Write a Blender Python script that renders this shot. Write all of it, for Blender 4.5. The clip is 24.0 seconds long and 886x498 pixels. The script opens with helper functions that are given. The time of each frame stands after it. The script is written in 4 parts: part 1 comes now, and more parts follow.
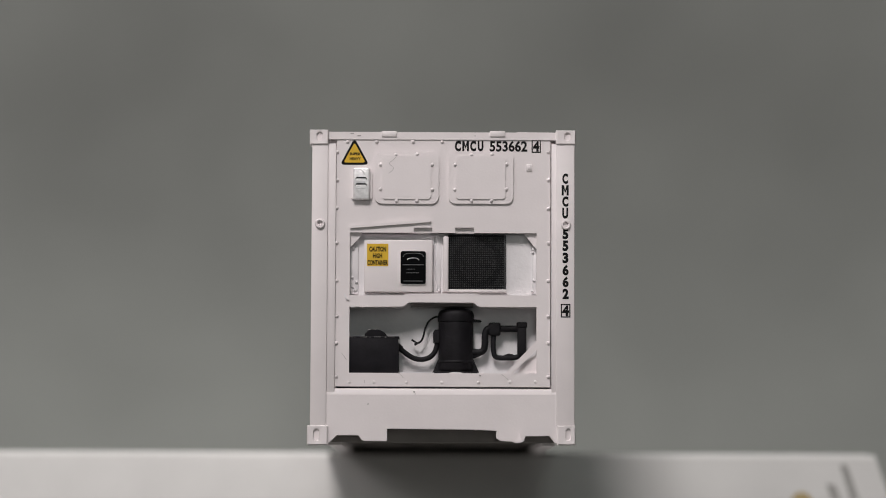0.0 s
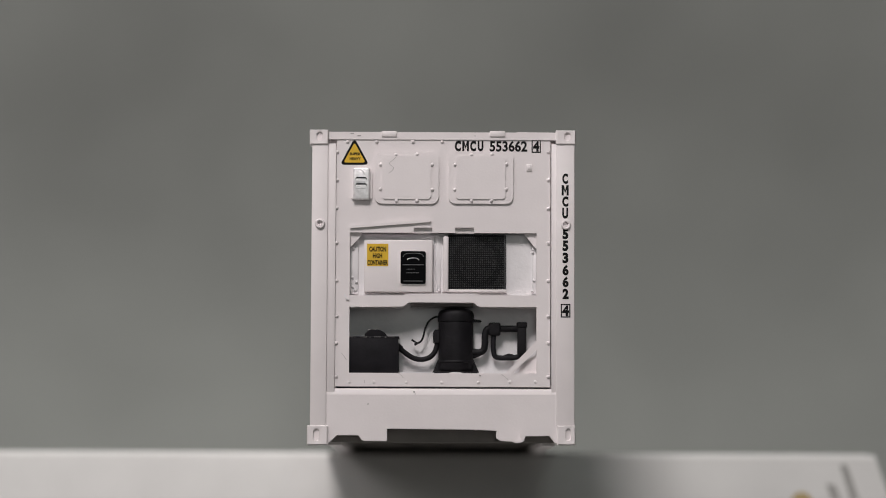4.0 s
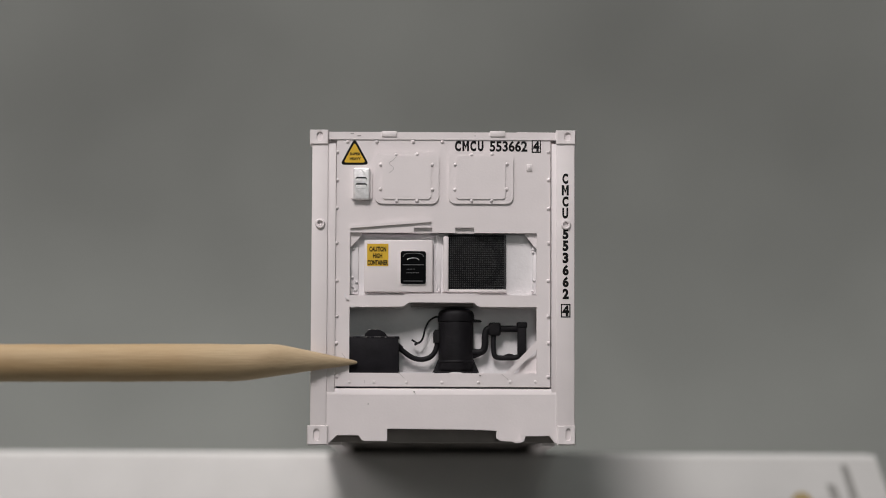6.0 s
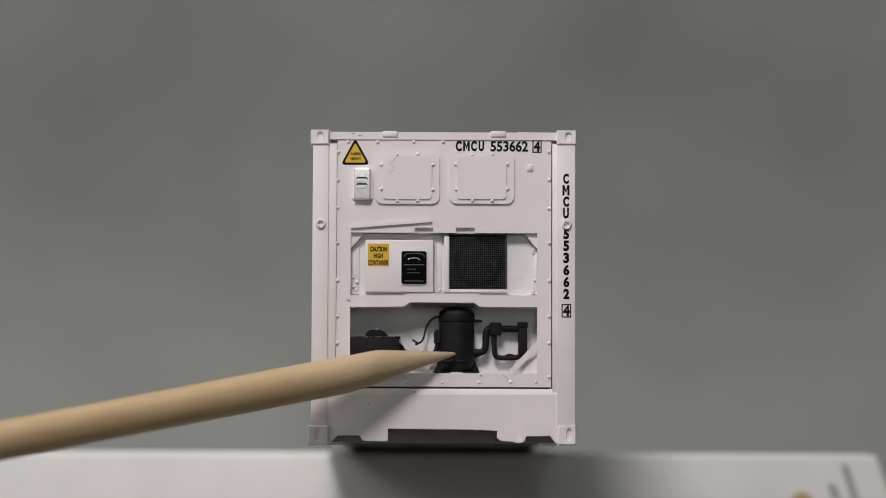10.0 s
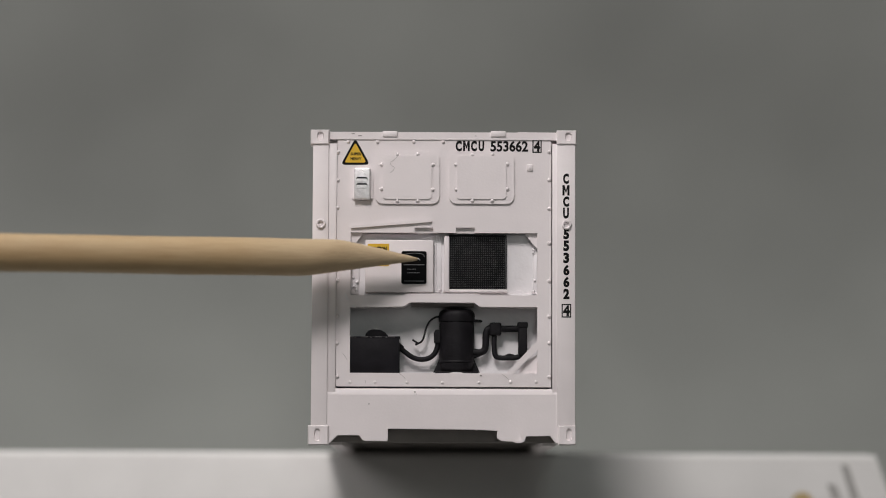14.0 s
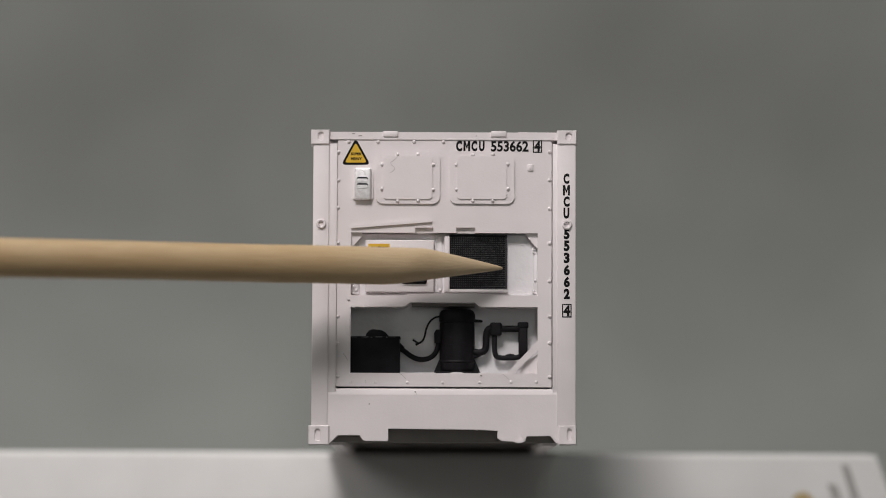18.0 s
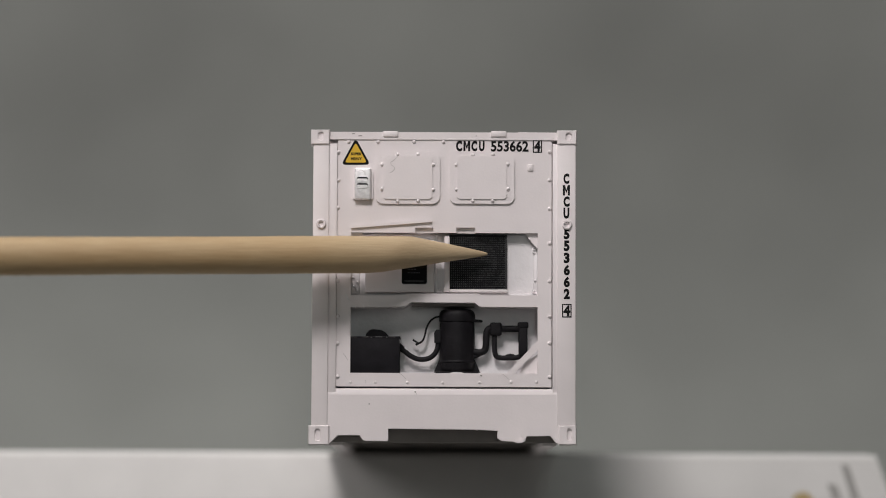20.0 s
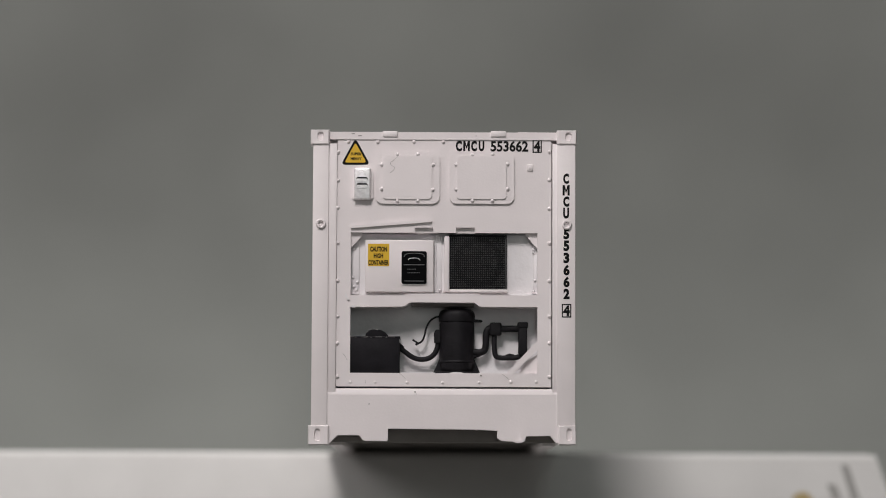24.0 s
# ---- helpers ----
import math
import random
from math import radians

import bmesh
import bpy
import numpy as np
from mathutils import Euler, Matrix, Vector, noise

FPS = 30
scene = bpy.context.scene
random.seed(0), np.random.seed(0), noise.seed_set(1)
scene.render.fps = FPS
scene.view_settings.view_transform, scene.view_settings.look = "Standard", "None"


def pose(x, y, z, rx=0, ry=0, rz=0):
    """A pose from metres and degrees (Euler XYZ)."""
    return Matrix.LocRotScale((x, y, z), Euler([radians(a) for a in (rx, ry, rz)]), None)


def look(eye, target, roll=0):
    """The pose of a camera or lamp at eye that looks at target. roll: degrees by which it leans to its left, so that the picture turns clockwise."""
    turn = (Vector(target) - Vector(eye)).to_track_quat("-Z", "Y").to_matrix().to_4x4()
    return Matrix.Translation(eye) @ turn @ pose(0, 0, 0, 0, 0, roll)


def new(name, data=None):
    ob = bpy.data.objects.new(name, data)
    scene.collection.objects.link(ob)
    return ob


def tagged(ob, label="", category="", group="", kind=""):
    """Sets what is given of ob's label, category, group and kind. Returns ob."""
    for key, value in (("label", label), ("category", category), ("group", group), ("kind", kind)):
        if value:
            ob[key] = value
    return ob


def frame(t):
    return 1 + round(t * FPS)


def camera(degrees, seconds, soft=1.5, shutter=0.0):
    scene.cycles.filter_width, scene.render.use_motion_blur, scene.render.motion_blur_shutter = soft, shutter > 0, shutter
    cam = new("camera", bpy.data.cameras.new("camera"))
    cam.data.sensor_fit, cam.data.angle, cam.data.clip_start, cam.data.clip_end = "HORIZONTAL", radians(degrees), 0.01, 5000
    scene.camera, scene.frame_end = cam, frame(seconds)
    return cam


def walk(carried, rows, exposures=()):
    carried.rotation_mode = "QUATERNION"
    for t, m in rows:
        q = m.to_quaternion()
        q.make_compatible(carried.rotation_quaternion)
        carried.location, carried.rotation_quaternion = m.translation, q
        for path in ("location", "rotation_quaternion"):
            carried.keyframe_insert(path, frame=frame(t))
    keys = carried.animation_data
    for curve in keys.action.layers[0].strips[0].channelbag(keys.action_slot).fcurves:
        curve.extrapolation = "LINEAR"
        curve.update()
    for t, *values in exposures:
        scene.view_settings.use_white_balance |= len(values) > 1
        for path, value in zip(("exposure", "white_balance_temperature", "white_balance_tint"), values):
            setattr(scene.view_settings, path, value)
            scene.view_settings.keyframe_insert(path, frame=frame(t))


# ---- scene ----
# A small model of a refrigerated container stands on a card box; a toothpick points at its details.
# Lengths inside the builders are millimetres.
MM = 0.001
BOX_TOP = 0.070

# ---- camera ----
cam = camera(18.0, 24.0, soft=1.0, shutter=0.5)
cam.data.dof.use_dof = True
cam.data.dof.focus_distance = 0.1594
cam.data.dof.aperture_fstop = 23.0
walk(cam, [
    (0, look((-0.00003, -0.15871, 0.06642), (0.000045, 0.0, 0.08114), 0.25)),
    (1.0, look((-0.00003, -0.15871, 0.06642), (0.000045, 0.0, 0.08114), 0.25)),
    (1.5, look((-0.00003, -0.15871, 0.06642), (0.000064, 0.0, 0.08114), 0.25)),
    (2.5, look((-0.00003, -0.15871, 0.06642), (0.000064, 0.0, 0.08114), 0.25)),
    (4.5, look((-0.00003, -0.15871, 0.06642), (0.000042, 0.0, 0.08114), 0.25)),
    (7.0, look((-0.00003, -0.15871, 0.06642), (0.000040, 0.0, 0.08114), 0.25)),
    (7.4, look((-0.00003, -0.15871, 0.06642), (0.000004, 0.0, 0.08114), 0.25)),
    (10, look((-0.00003, -0.15871, 0.06642), (0.000000, 0.0, 0.08114), 0.25)),
    (17.6, look((-0.00003, -0.15871, 0.06642), (-0.000002, 0.0, 0.08114), 0.25)),
    (18.0, look((-0.00003, -0.15871, 0.06642), (-0.000024, 0.0, 0.08114), 0.25)),
    (21.0, look((-0.00003, -0.15871, 0.06642), (-0.000020, 0.0, 0.08114), 0.25)),
    (22.0, look((-0.00003, -0.15871, 0.06642), (-0.000012, 0.0, 0.08114), 0.25)),
    (24.0, look((-0.00003, -0.15871, 0.06642), (-0.000008, 0.0, 0.08114), 0.25)),
])

# ---- light ----
world = bpy.data.worlds.new("room_air")
scene.world = world
world.use_nodes = True
world.node_tree.nodes["Background"].inputs[0].default_value = (0.5, 0.5, 0.5, 1)
world.node_tree.nodes["Background"].inputs[1].default_value = 0.02


def area_lamp(name, place, target, size, watts, colour, height=None):
    data = bpy.data.lights.new(name, "AREA")
    data.shape, data.size, data.energy, data.color = "DISK", size, watts, colour
    if height:
        data.shape, data.size_y = "RECTANGLE", height
    ob = new(name, data)
    ob.matrix_world = look(place, target)
    return ob


area_lamp("desk_lamp_light", (-0.036, -0.143, 0.233), (0, 0, 0.08), 0.06, 0.308, (0.995, 0.94, 0.93))
area_lamp("side_lamp_light", (-0.29, -0.13, 0.29), (0, 0.05, 0.07), 0.25, 0.33, (1.0, 0.96, 0.95))
area_lamp("window_light", (0.10, -1.05, 0.32), (0, 0.0, 0.08), 0.09, 0.62, (0.91, 1.0, 0.955), 0.44)
# added unseen lamp above the container, only to brighten the backdrop
area_lamp("backdrop_fill_light", (-0.10, 0.05, 0.56), (-0.02, 0.14, 0.08), 0.25, 1.03, (0.985, 1.0, 0.965))
scene.view_settings.exposure = 0.04


# ---- materials ----
def material(name, base, rough=0.5, metal=0.0, vary=0.06, vary_mm=3.0, bump=0.0, bump_mm=0.15, spots=None, spot_mm=0.6, spot_level=0.72, coat=0.0, relief=0.03, spec=0.5):
    """Base colour with soft variation, fine relief and optional specks of another colour."""
    m = bpy.data.materials.new(name)
    m.use_nodes = True
    nodes, links = m.node_tree.nodes, m.node_tree.links
    bsdf = nodes["Principled BSDF"]
    bsdf.inputs["Roughness"].default_value, bsdf.inputs["Metallic"].default_value = rough, metal
    bsdf.inputs["Coat Weight"].default_value = coat
    bsdf.inputs["Specular IOR Level"].default_value = spec
    coord = nodes.new("ShaderNodeTexCoord")

    def noise_at(mm, detail):
        n = nodes.new("ShaderNodeTexNoise")
        n.inputs["Scale"].default_value, n.inputs["Detail"].default_value = 1000.0 / mm, detail
        links.new(coord.outputs["Object"], n.inputs["Vector"])
        return n

    big = noise_at(vary_mm, 4)
    ramp = nodes.new("ShaderNodeMapRange")
    ramp.inputs["From Min"].default_value, ramp.inputs["From Max"].default_value = 0.3, 0.7
    ramp.inputs["To Min"].default_value, ramp.inputs["To Max"].default_value = 1 - vary, 1 + vary
    links.new(big.outputs["Fac"], ramp.inputs["Value"])
    mul = nodes.new("ShaderNodeVectorMath")
    mul.operation = "SCALE"
    mul.inputs[0].default_value = base
    links.new(ramp.outputs["Result"], mul.inputs["Scale"])
    colour = mul.outputs["Vector"]
    if spots:
        sp = noise_at(spot_mm, 3)
        step = nodes.new("ShaderNodeMapRange")
        step.inputs["From Min"].default_value, step.inputs["From Max"].default_value = spot_level, spot_level + 0.04
        links.new(sp.outputs["Fac"], step.inputs["Value"])
        mix = nodes.new("ShaderNodeMix")
        mix.data_type = "RGBA"
        links.new(step.outputs["Result"], mix.inputs[0])
        links.new(colour, mix.inputs[6])
        mix.inputs[7].default_value = (*spots, 1)
        colour = mix.outputs[2]
    links.new(colour, bsdf.inputs["Base Color"])
    if bump:
        fine = noise_at(bump_mm, 3)
        b = nodes.new("ShaderNodeBump")
        b.inputs["Strength"].default_value, b.inputs["Distance"].default_value = bump, relief * MM
        links.new(fine.outputs["Fac"], b.inputs["Height"])
        links.new(b.outputs["Normal"], bsdf.inputs["Normal"])
    return m


WHITE = material("white_model_paint", (0.79, 0.733, 0.738), 0.5, vary=0.03, vary_mm=2.5, bump=0.4, bump_mm=0.14, relief=0.014)
INNER = material("white_inner_paint", (0.77, 0.742, 0.755), 0.45, vary=0.04, vary_mm=1.2, bump=0.6, bump_mm=0.25)
# dark grey with the shade under container and shelf put into the colour
SHADE_GREY = material("shade_grey", (0.19, 0.17, 0.16), 0.7, vary=0.2, bump=0.4)
BLACK = material("satin_black_plastic", (0.0115, 0.0105, 0.0125), 0.55, vary=0.3, vary_mm=0.8, bump=0.7, bump_mm=0.14, relief=0.025, spec=0.18)
BLACK_BOX = material("semi_gloss_black_plastic", (0.011, 0.010, 0.0125), 0.6, vary=0.3, vary_mm=1.0, bump=0.5, bump_mm=0.3, spec=0.15)
MESH_BLACK = material("black_grille_metal", (0.06, 0.06, 0.062), 0.4, 0.2, vary=0.3, vary_mm=0.9, bump=0.4)
GLOSS = material("glossy_black_display", (0.004, 0.004, 0.0045), 0.08, vary=0.1, spec=0.3)
GREY = material("grey_print", (0.10, 0.10, 0.103), 0.5, vary=0.25, vary_mm=0.3)
SILVER = material("silver_paint", (0.92, 0.89, 0.90), 0.33, 0.5, vary=0.14, vary_mm=0.25, bump=1.0, bump_mm=0.07, relief=0.02)
YELLOW = material("yellow_decal", (0.68, 0.42, 0.022), 0.45, vary=0.05, vary_mm=0.8)
INK = material("black_ink", (0.006, 0.006, 0.006), 0.6, vary=0.2, vary_mm=0.5, spec=0.12)
# rubbed paint on the lid, and a painted highlight on the knob
WORN_HIGHLIGHT = material("rubbed_and_highlight_paint", (0.30, 0.29, 0.29), 0.6, vary=0.3, vary_mm=0.2)
DIRT = material("dark_speck", (0.25, 0.235, 0.22), 0.8)
CARD = material("white_card", (0.63, 0.617, 0.606), 0.6, vary=0.05, vary_mm=5.0, bump=0.2, bump_mm=0.4)
PRINT = material("faded_grey_print", (0.36, 0.35, 0.335), 0.6, vary=0.1)
GOLD = material("ochre_print", (0.45, 0.34, 0.16), 0.6, vary=0.1)
BACKING = material("grey_backdrop_paper", (0.240, 0.245, 0.232), 0.85, vary=0.15, vary_mm=26.0, bump=0.3, bump_mm=1.5)
TABLE = material("grey_table_laminate", (0.2, 0.2, 0.19), 0.5, vary=0.1, vary_mm=60.0)
PLASTER = material("room_plaster", (0.42, 0.43, 0.41), 0.8, vary=0.05, vary_mm=300.0, bump=0.2, bump_mm=4)
CARPET = material("room_carpet", (0.15, 0.14, 0.13), 0.9, vary=0.15, vary_mm=40.0, bump=0.5, bump_mm=5)


def wood_material(name):
    """Pale birch with grain along the x axis, paler where it is cut to a point."""
    m = bpy.data.materials.new(name)
    m.use_nodes = True
    nodes, links = m.node_tree.nodes, m.node_tree.links
    bsdf = nodes["Principled BSDF"]
    bsdf.inputs["Roughness"].default_value = 0.6
    coord = nodes.new("ShaderNodeTexCoord")

    def stretched(sx, sy, detail):
        mp = nodes.new("ShaderNodeMapping")
        mp.inputs["Scale"].default_value = (sx, sy, sy)
        links.new(coord.outputs["Object"], mp.inputs["Vector"])
        n = nodes.new("ShaderNodeTexNoise")
        n.inputs["Scale"].default_value, n.inputs["Detail"].default_value = 1.0, detail
        links.new(mp.outputs["Vector"], n.inputs["Vector"])
        return n

    grain = stretched(600, 9500, 5)
    patch = stretched(260, 700, 3)
    ramp = nodes.new("ShaderNodeValToRGB")
    ramp.color_ramp.elements[0].position, ramp.color_ramp.elements[0].color = 0.3, (0.405, 0.278, 0.145, 1)
    ramp.color_ramp.elements[1].position, ramp.color_ramp.elements[1].color = 0.68, (0.455, 0.328, 0.182, 1)
    links.new(grain.outputs["Fac"], ramp.inputs["Fac"])
    tint = nodes.new("ShaderNodeValToRGB")
    tint.color_ramp.elements[0].position, tint.color_ramp.elements[0].color = 0.35, (0.94, 0.90, 0.85, 1)
    tint.color_ramp.elements[1].position, tint.color_ramp.elements[1].color = 0.65, (1, 1, 1, 1)
    links.new(patch.outputs["Fac"], tint.inputs["Fac"])
    mix = nodes.new("ShaderNodeMix")
    mix.data_type, mix.blend_type = "RGBA", "MULTIPLY"
    mix.inputs[0].default_value = 1.0
    links.new(ramp.outputs["Color"], mix.inputs[6])
    links.new(tint.outputs["Color"], mix.inputs[7])
    axis = nodes.new("ShaderNodeSeparateXYZ")
    links.new(coord.outputs["Object"], axis.inputs["Vector"])
    cut = nodes.new("ShaderNodeMapRange")
    cut.inputs["From Min"].default_value, cut.inputs["From Max"].default_value = -11 * MM, -3 * MM
    cut.inputs["To Max"].default_value = 0.34
    links.new(axis.outputs["X"], cut.inputs["Value"])
    pale = nodes.new("ShaderNodeMix")
    pale.data_type = "RGBA"
    links.new(cut.outputs["Result"], pale.inputs[0])
    links.new(mix.outputs[2], pale.inputs[6])
    pale.inputs[7].default_value = (0.56, 0.48, 0.36, 1)
    links.new(pale.outputs[2], bsdf.inputs["Base Color"])
    b = nodes.new("ShaderNodeBump")
    b.inputs["Strength"].default_value, b.inputs["Distance"].default_value = 0.5, 0.05 * MM
    links.new(grain.outputs["Fac"], b.inputs["Height"])
    links.new(b.outputs["Normal"], bsdf.inputs["Normal"])
    return m


WOOD = wood_material("pale_birch_wood")


# ---- mesh helpers (millimetres) ----
def finish(name, bm, mat, angle=38):
    bmesh.ops.recalc_face_normals(bm, faces=bm.faces)
    bmesh.ops.scale(bm, vec=(MM, MM, MM), verts=bm.verts)
    mesh = bpy.data.meshes.new(name)
    bm.to_mesh(mesh)
    bm.free()
    mesh.materials.append(mat)
    mesh.polygons.foreach_set("use_smooth", [True] * len(mesh.polygons))
    mesh.set_sharp_from_angle(angle=radians(angle))
    return mesh


def part(name, bm, mat, parent, label=""):
    """Links a bmesh as one mesh object under a thing or a part."""
    ob = new(name, finish(name, bm, mat))
    ob.parent = parent
    return tagged(ob, label)


def shared(name, mesh, parent, x, y, z):
    ob = new(name, mesh)
    ob.parent = parent
    ob.location = (x * MM, y * MM, z * MM)
    return ob


def soften(bm, width, segments=2):
    edges = [e for e in bm.edges if len(e.link_faces) == 2 and e.calc_face_angle(0) > 0.5]
    bmesh.ops.bevel(bm, geom=edges, offset=width, segments=segments, profile=0.5, affect="EDGES", clamp_overlap=True)
    return bm


def block(x0, z0, x1, z1, y0, y1, bm=None):
    """A box from its front outline and its depth from y0 to y1."""
    bm = bm or bmesh.new()
    made = bmesh.ops.create_cube(bm, size=1)
    for v in made["verts"]:
        v.co = Vector(((x0 + x1) / 2 + v.co.x * (x1 - x0), (y0 + y1) / 2 + v.co.y * (y1 - y0), (z0 + z1) / 2 + v.co.z * (z1 - z0)))
    return bm


def prism(outline, y0, y1, bm=None):
    """An (x, z) outline pushed from y0 back to y1."""
    bm = bm or bmesh.new()
    front = [bm.verts.new((x, y0, z)) for x, z in outline]
    back = [bm.verts.new((x, y1, z)) for x, z in outline]
    n = len(outline)
    bm.faces.new(front)
    bm.faces.new(back[::-1])
    for i in range(n):
        bm.faces.new((front[i], front[(i + 1) % n], back[(i + 1) % n], back[i]))
    return bm


def wedge(x0, x1, profile):
    """A (y, z) profile drawn out sideways from x0 to x1."""
    bm = bmesh.new()
    a = [bm.verts.new((x0, y, z)) for y, z in profile]
    b = [bm.verts.new((x1, y, z)) for y, z in profile]
    n = len(profile)
    bm.faces.new(a)
    bm.faces.new(b[::-1])
    for i in range(n):
        bm.faces.new((a[i], a[(i + 1) % n], b[(i + 1) % n], b[i]))
    return bm


def rounded(x0, z0, x1, z1, r, steps=5):
    """The outline of a rectangle with round corners."""
    out = []
    for cx, cz, a in ((x1 - r, z1 - r, 0), (x0 + r, z1 - r, 90), (x0 + r, z0 + r, 180), (x1 - r, z0 + r, 270)):
        for i in range(steps + 1):
            w = radians(a + 90 * i / steps)
            out.append((cx + r * math.cos(w), cz + r * math.sin(w)))
    return out


def plate(x0, z0, x1, z1, holes, y0, y1):
    """A plate with rectangular openings that go through it."""
    xs = sorted({x0, x1, *[h[0] for h in holes], *[h[2] for h in holes]})
    zs = sorted({z0, z1, *[h[1] for h in holes], *[h[3] for h in holes]})
    bm = bmesh.new()
    verts = {}

    def vert(i, j, y):
        if (i, j, y) not in verts:
            verts[i, j, y] = bm.verts.new((xs[i], y, zs[j]))
        return verts[i, j, y]

    def solid(i, j):
        if not (0 <= i < len(xs) - 1 and 0 <= j < len(zs) - 1):
            return False
        cx, cz = (xs[i] + xs[i + 1]) / 2, (zs[j] + zs[j + 1]) / 2
        return not any(h[0] < cx < h[2] and h[1] < cz < h[3] for h in holes)

    for i in range(len(xs) - 1):
        for j in range(len(zs) - 1):
            if not solid(i, j):
                continue
            for y in (y0, y1):
                bm.faces.new([vert(i, j, y), vert(i + 1, j, y), vert(i + 1, j + 1, y), vert(i, j + 1, y)])
            for di, dj, a, b in ((-1, 0, (i, j), (i, j + 1)), (1, 0, (i + 1, j), (i + 1, j + 1)), (0, -1, (i, j), (i + 1, j)), (0, 1, (i, j + 1), (i + 1, j + 1))):
                if not solid(i + di, j + dj):
                    bm.faces.new([vert(*a, y0), vert(*b, y0), vert(*b, y1), vert(*a, y1)])
    return bm


def smooth_path(points, steps=6):
    """A curve through all the points."""
    p = [Vector(q) for q in points]
    p = [2 * p[0] - p[1]] + p + [2 * p[-1] - p[-2]]
    out = []
    for i in range(1, len(p) - 2):
        for k in range(steps):
            t = k / steps
            a, b, c, d = p[i - 1:i + 3]
            out.append(0.5 * (2 * b + (c - a) * t + (2 * a - 5 * b + 4 * c - d) * t * t + (3 * b - 3 * c + d - a) * t ** 3))
    out.append(p[-2])
    return out


def tube(points, radius, sides=10, steps=6, bm=None, end_radius=None):
    """A round tube along a smooth path, closed at both ends."""
    bm = bm or bmesh.new()
    path = smooth_path(points, steps) if steps > 1 else [Vector(q) for q in points]
    rings, side = [], None
    for i, p in enumerate(path):
        way = (path[min(i + 1, len(path) - 1)] - path[max(i - 1, 0)]).normalized()
        if side is None:
            side = way.orthogonal().normalized()
        side = (side - way * side.dot(way)).normalized()
        other = way.cross(side)
        r = radius if end_radius is None else radius + (end_radius - radius) * i / (len(path) - 1)
        rings.append([bm.verts.new(p + r * (math.cos(2 * math.pi * k / sides) * side + math.sin(2 * math.pi * k / sides) * other)) for k in range(sides)])
    for a, b in zip(rings, rings[1:]):
        for k in range(sides):
            bm.faces.new((a[k], a[(k + 1) % sides], b[(k + 1) % sides], b[k]))
    bm.faces.new(rings[0][::-1])
    bm.faces.new(rings[-1])
    return bm


def lathe(profile, centre, axis="z", sides=32, bm=None):
    """A turned body: (radius, height) rows round an upright or a forward axis."""
    bm = bm or bmesh.new()
    rings = []
    for r, h in profile:
        ring = []
        for k in range(sides):
            a = 2 * math.pi * k / sides
            q = (r * math.cos(a), r * math.sin(a), h) if axis == "z" else (r * math.cos(a), h, r * math.sin(a))
            ring.append(bm.verts.new(Vector(centre) + Vector(q)))
        rings.append(ring)
    for a, b in zip(rings, rings[1:]):
        for k in range(sides):
            bm.faces.new((a[k], a[(k + 1) % sides], b[(k + 1) % sides], b[k]))
    bm.faces.new(rings[0][::-1])
    bm.faces.new(rings[-1])
    return bm


def dome_mesh(name, radius, height, mat):
    rows = [(radius, 0.02), (radius, -0.25 * height), (radius * 0.8, -0.7 * height), (radius * 0.35, -height)]
    return finish(name, lathe(rows, (0, 0, 0), "y", 10), mat, 70)


def lettering(text, x0, z0, x1, z1, y, mat, parent, bold=0.02, name="lettering", label=""):
    """Flat printed letters that fill the given outline, facing the front."""
    if text == "M":
        h, k = z1 - z0, (x1 - x0) * 0.3
        cx = (x0 + x1) / 2
        flat = [(x0, z0), (x0 + k, z0), (x0 + k, z1 - 0.42 * h), (cx, z0 + 0.2 * h), (x1 - k, z1 - 0.42 * h), (x1 - k, z0), (x1, z0), (x1, z1), (x1 - k, z1), (cx, z0 + 0.52 * h), (x0 + k, z1), (x0, z1)]
        bm = bmesh.new()
        bm.faces.new([bm.verts.new((x, y, z)) for x, z in flat])
        return part(name, bm, mat, parent, label)
    curve = bpy.data.curves.new(name, "FONT")
    curve.body, curve.size, curve.offset, curve.resolution_u = text, 1.0, bold, 3
    tmp = bpy.data.objects.new(name, curve)
    scene.collection.objects.link(tmp)
    bpy.context.view_layer.update()
    mesh = bpy.data.meshes.new_from_object(tmp.evaluated_get(bpy.context.evaluated_depsgraph_get()))
    bpy.data.objects.remove(tmp)
    xs, ys = [v.co.x for v in mesh.vertices], [v.co.y for v in mesh.vertices]
    ax, bx, ay, by = min(xs), max(xs), min(ys), max(ys)
    for v in mesh.vertices:
        v.co = Vector((x0 + (v.co.x - ax) / (bx - ax) * (x1 - x0), y, z0 + (v.co.y - ay) / (by - ay) * (z1 - z0))) * MM
    mesh.materials.clear()
    mesh.materials.append(mat)
    ob = new(name, mesh)
    ob.parent = parent
    return tagged(ob, label)


def thing(name, x, y, z, label, category, group=""):
    ob = new(name)
    ob.empty_display_size = 0.01
    ob.location = (x, y, z)
    return tagged(ob, label, category, group)


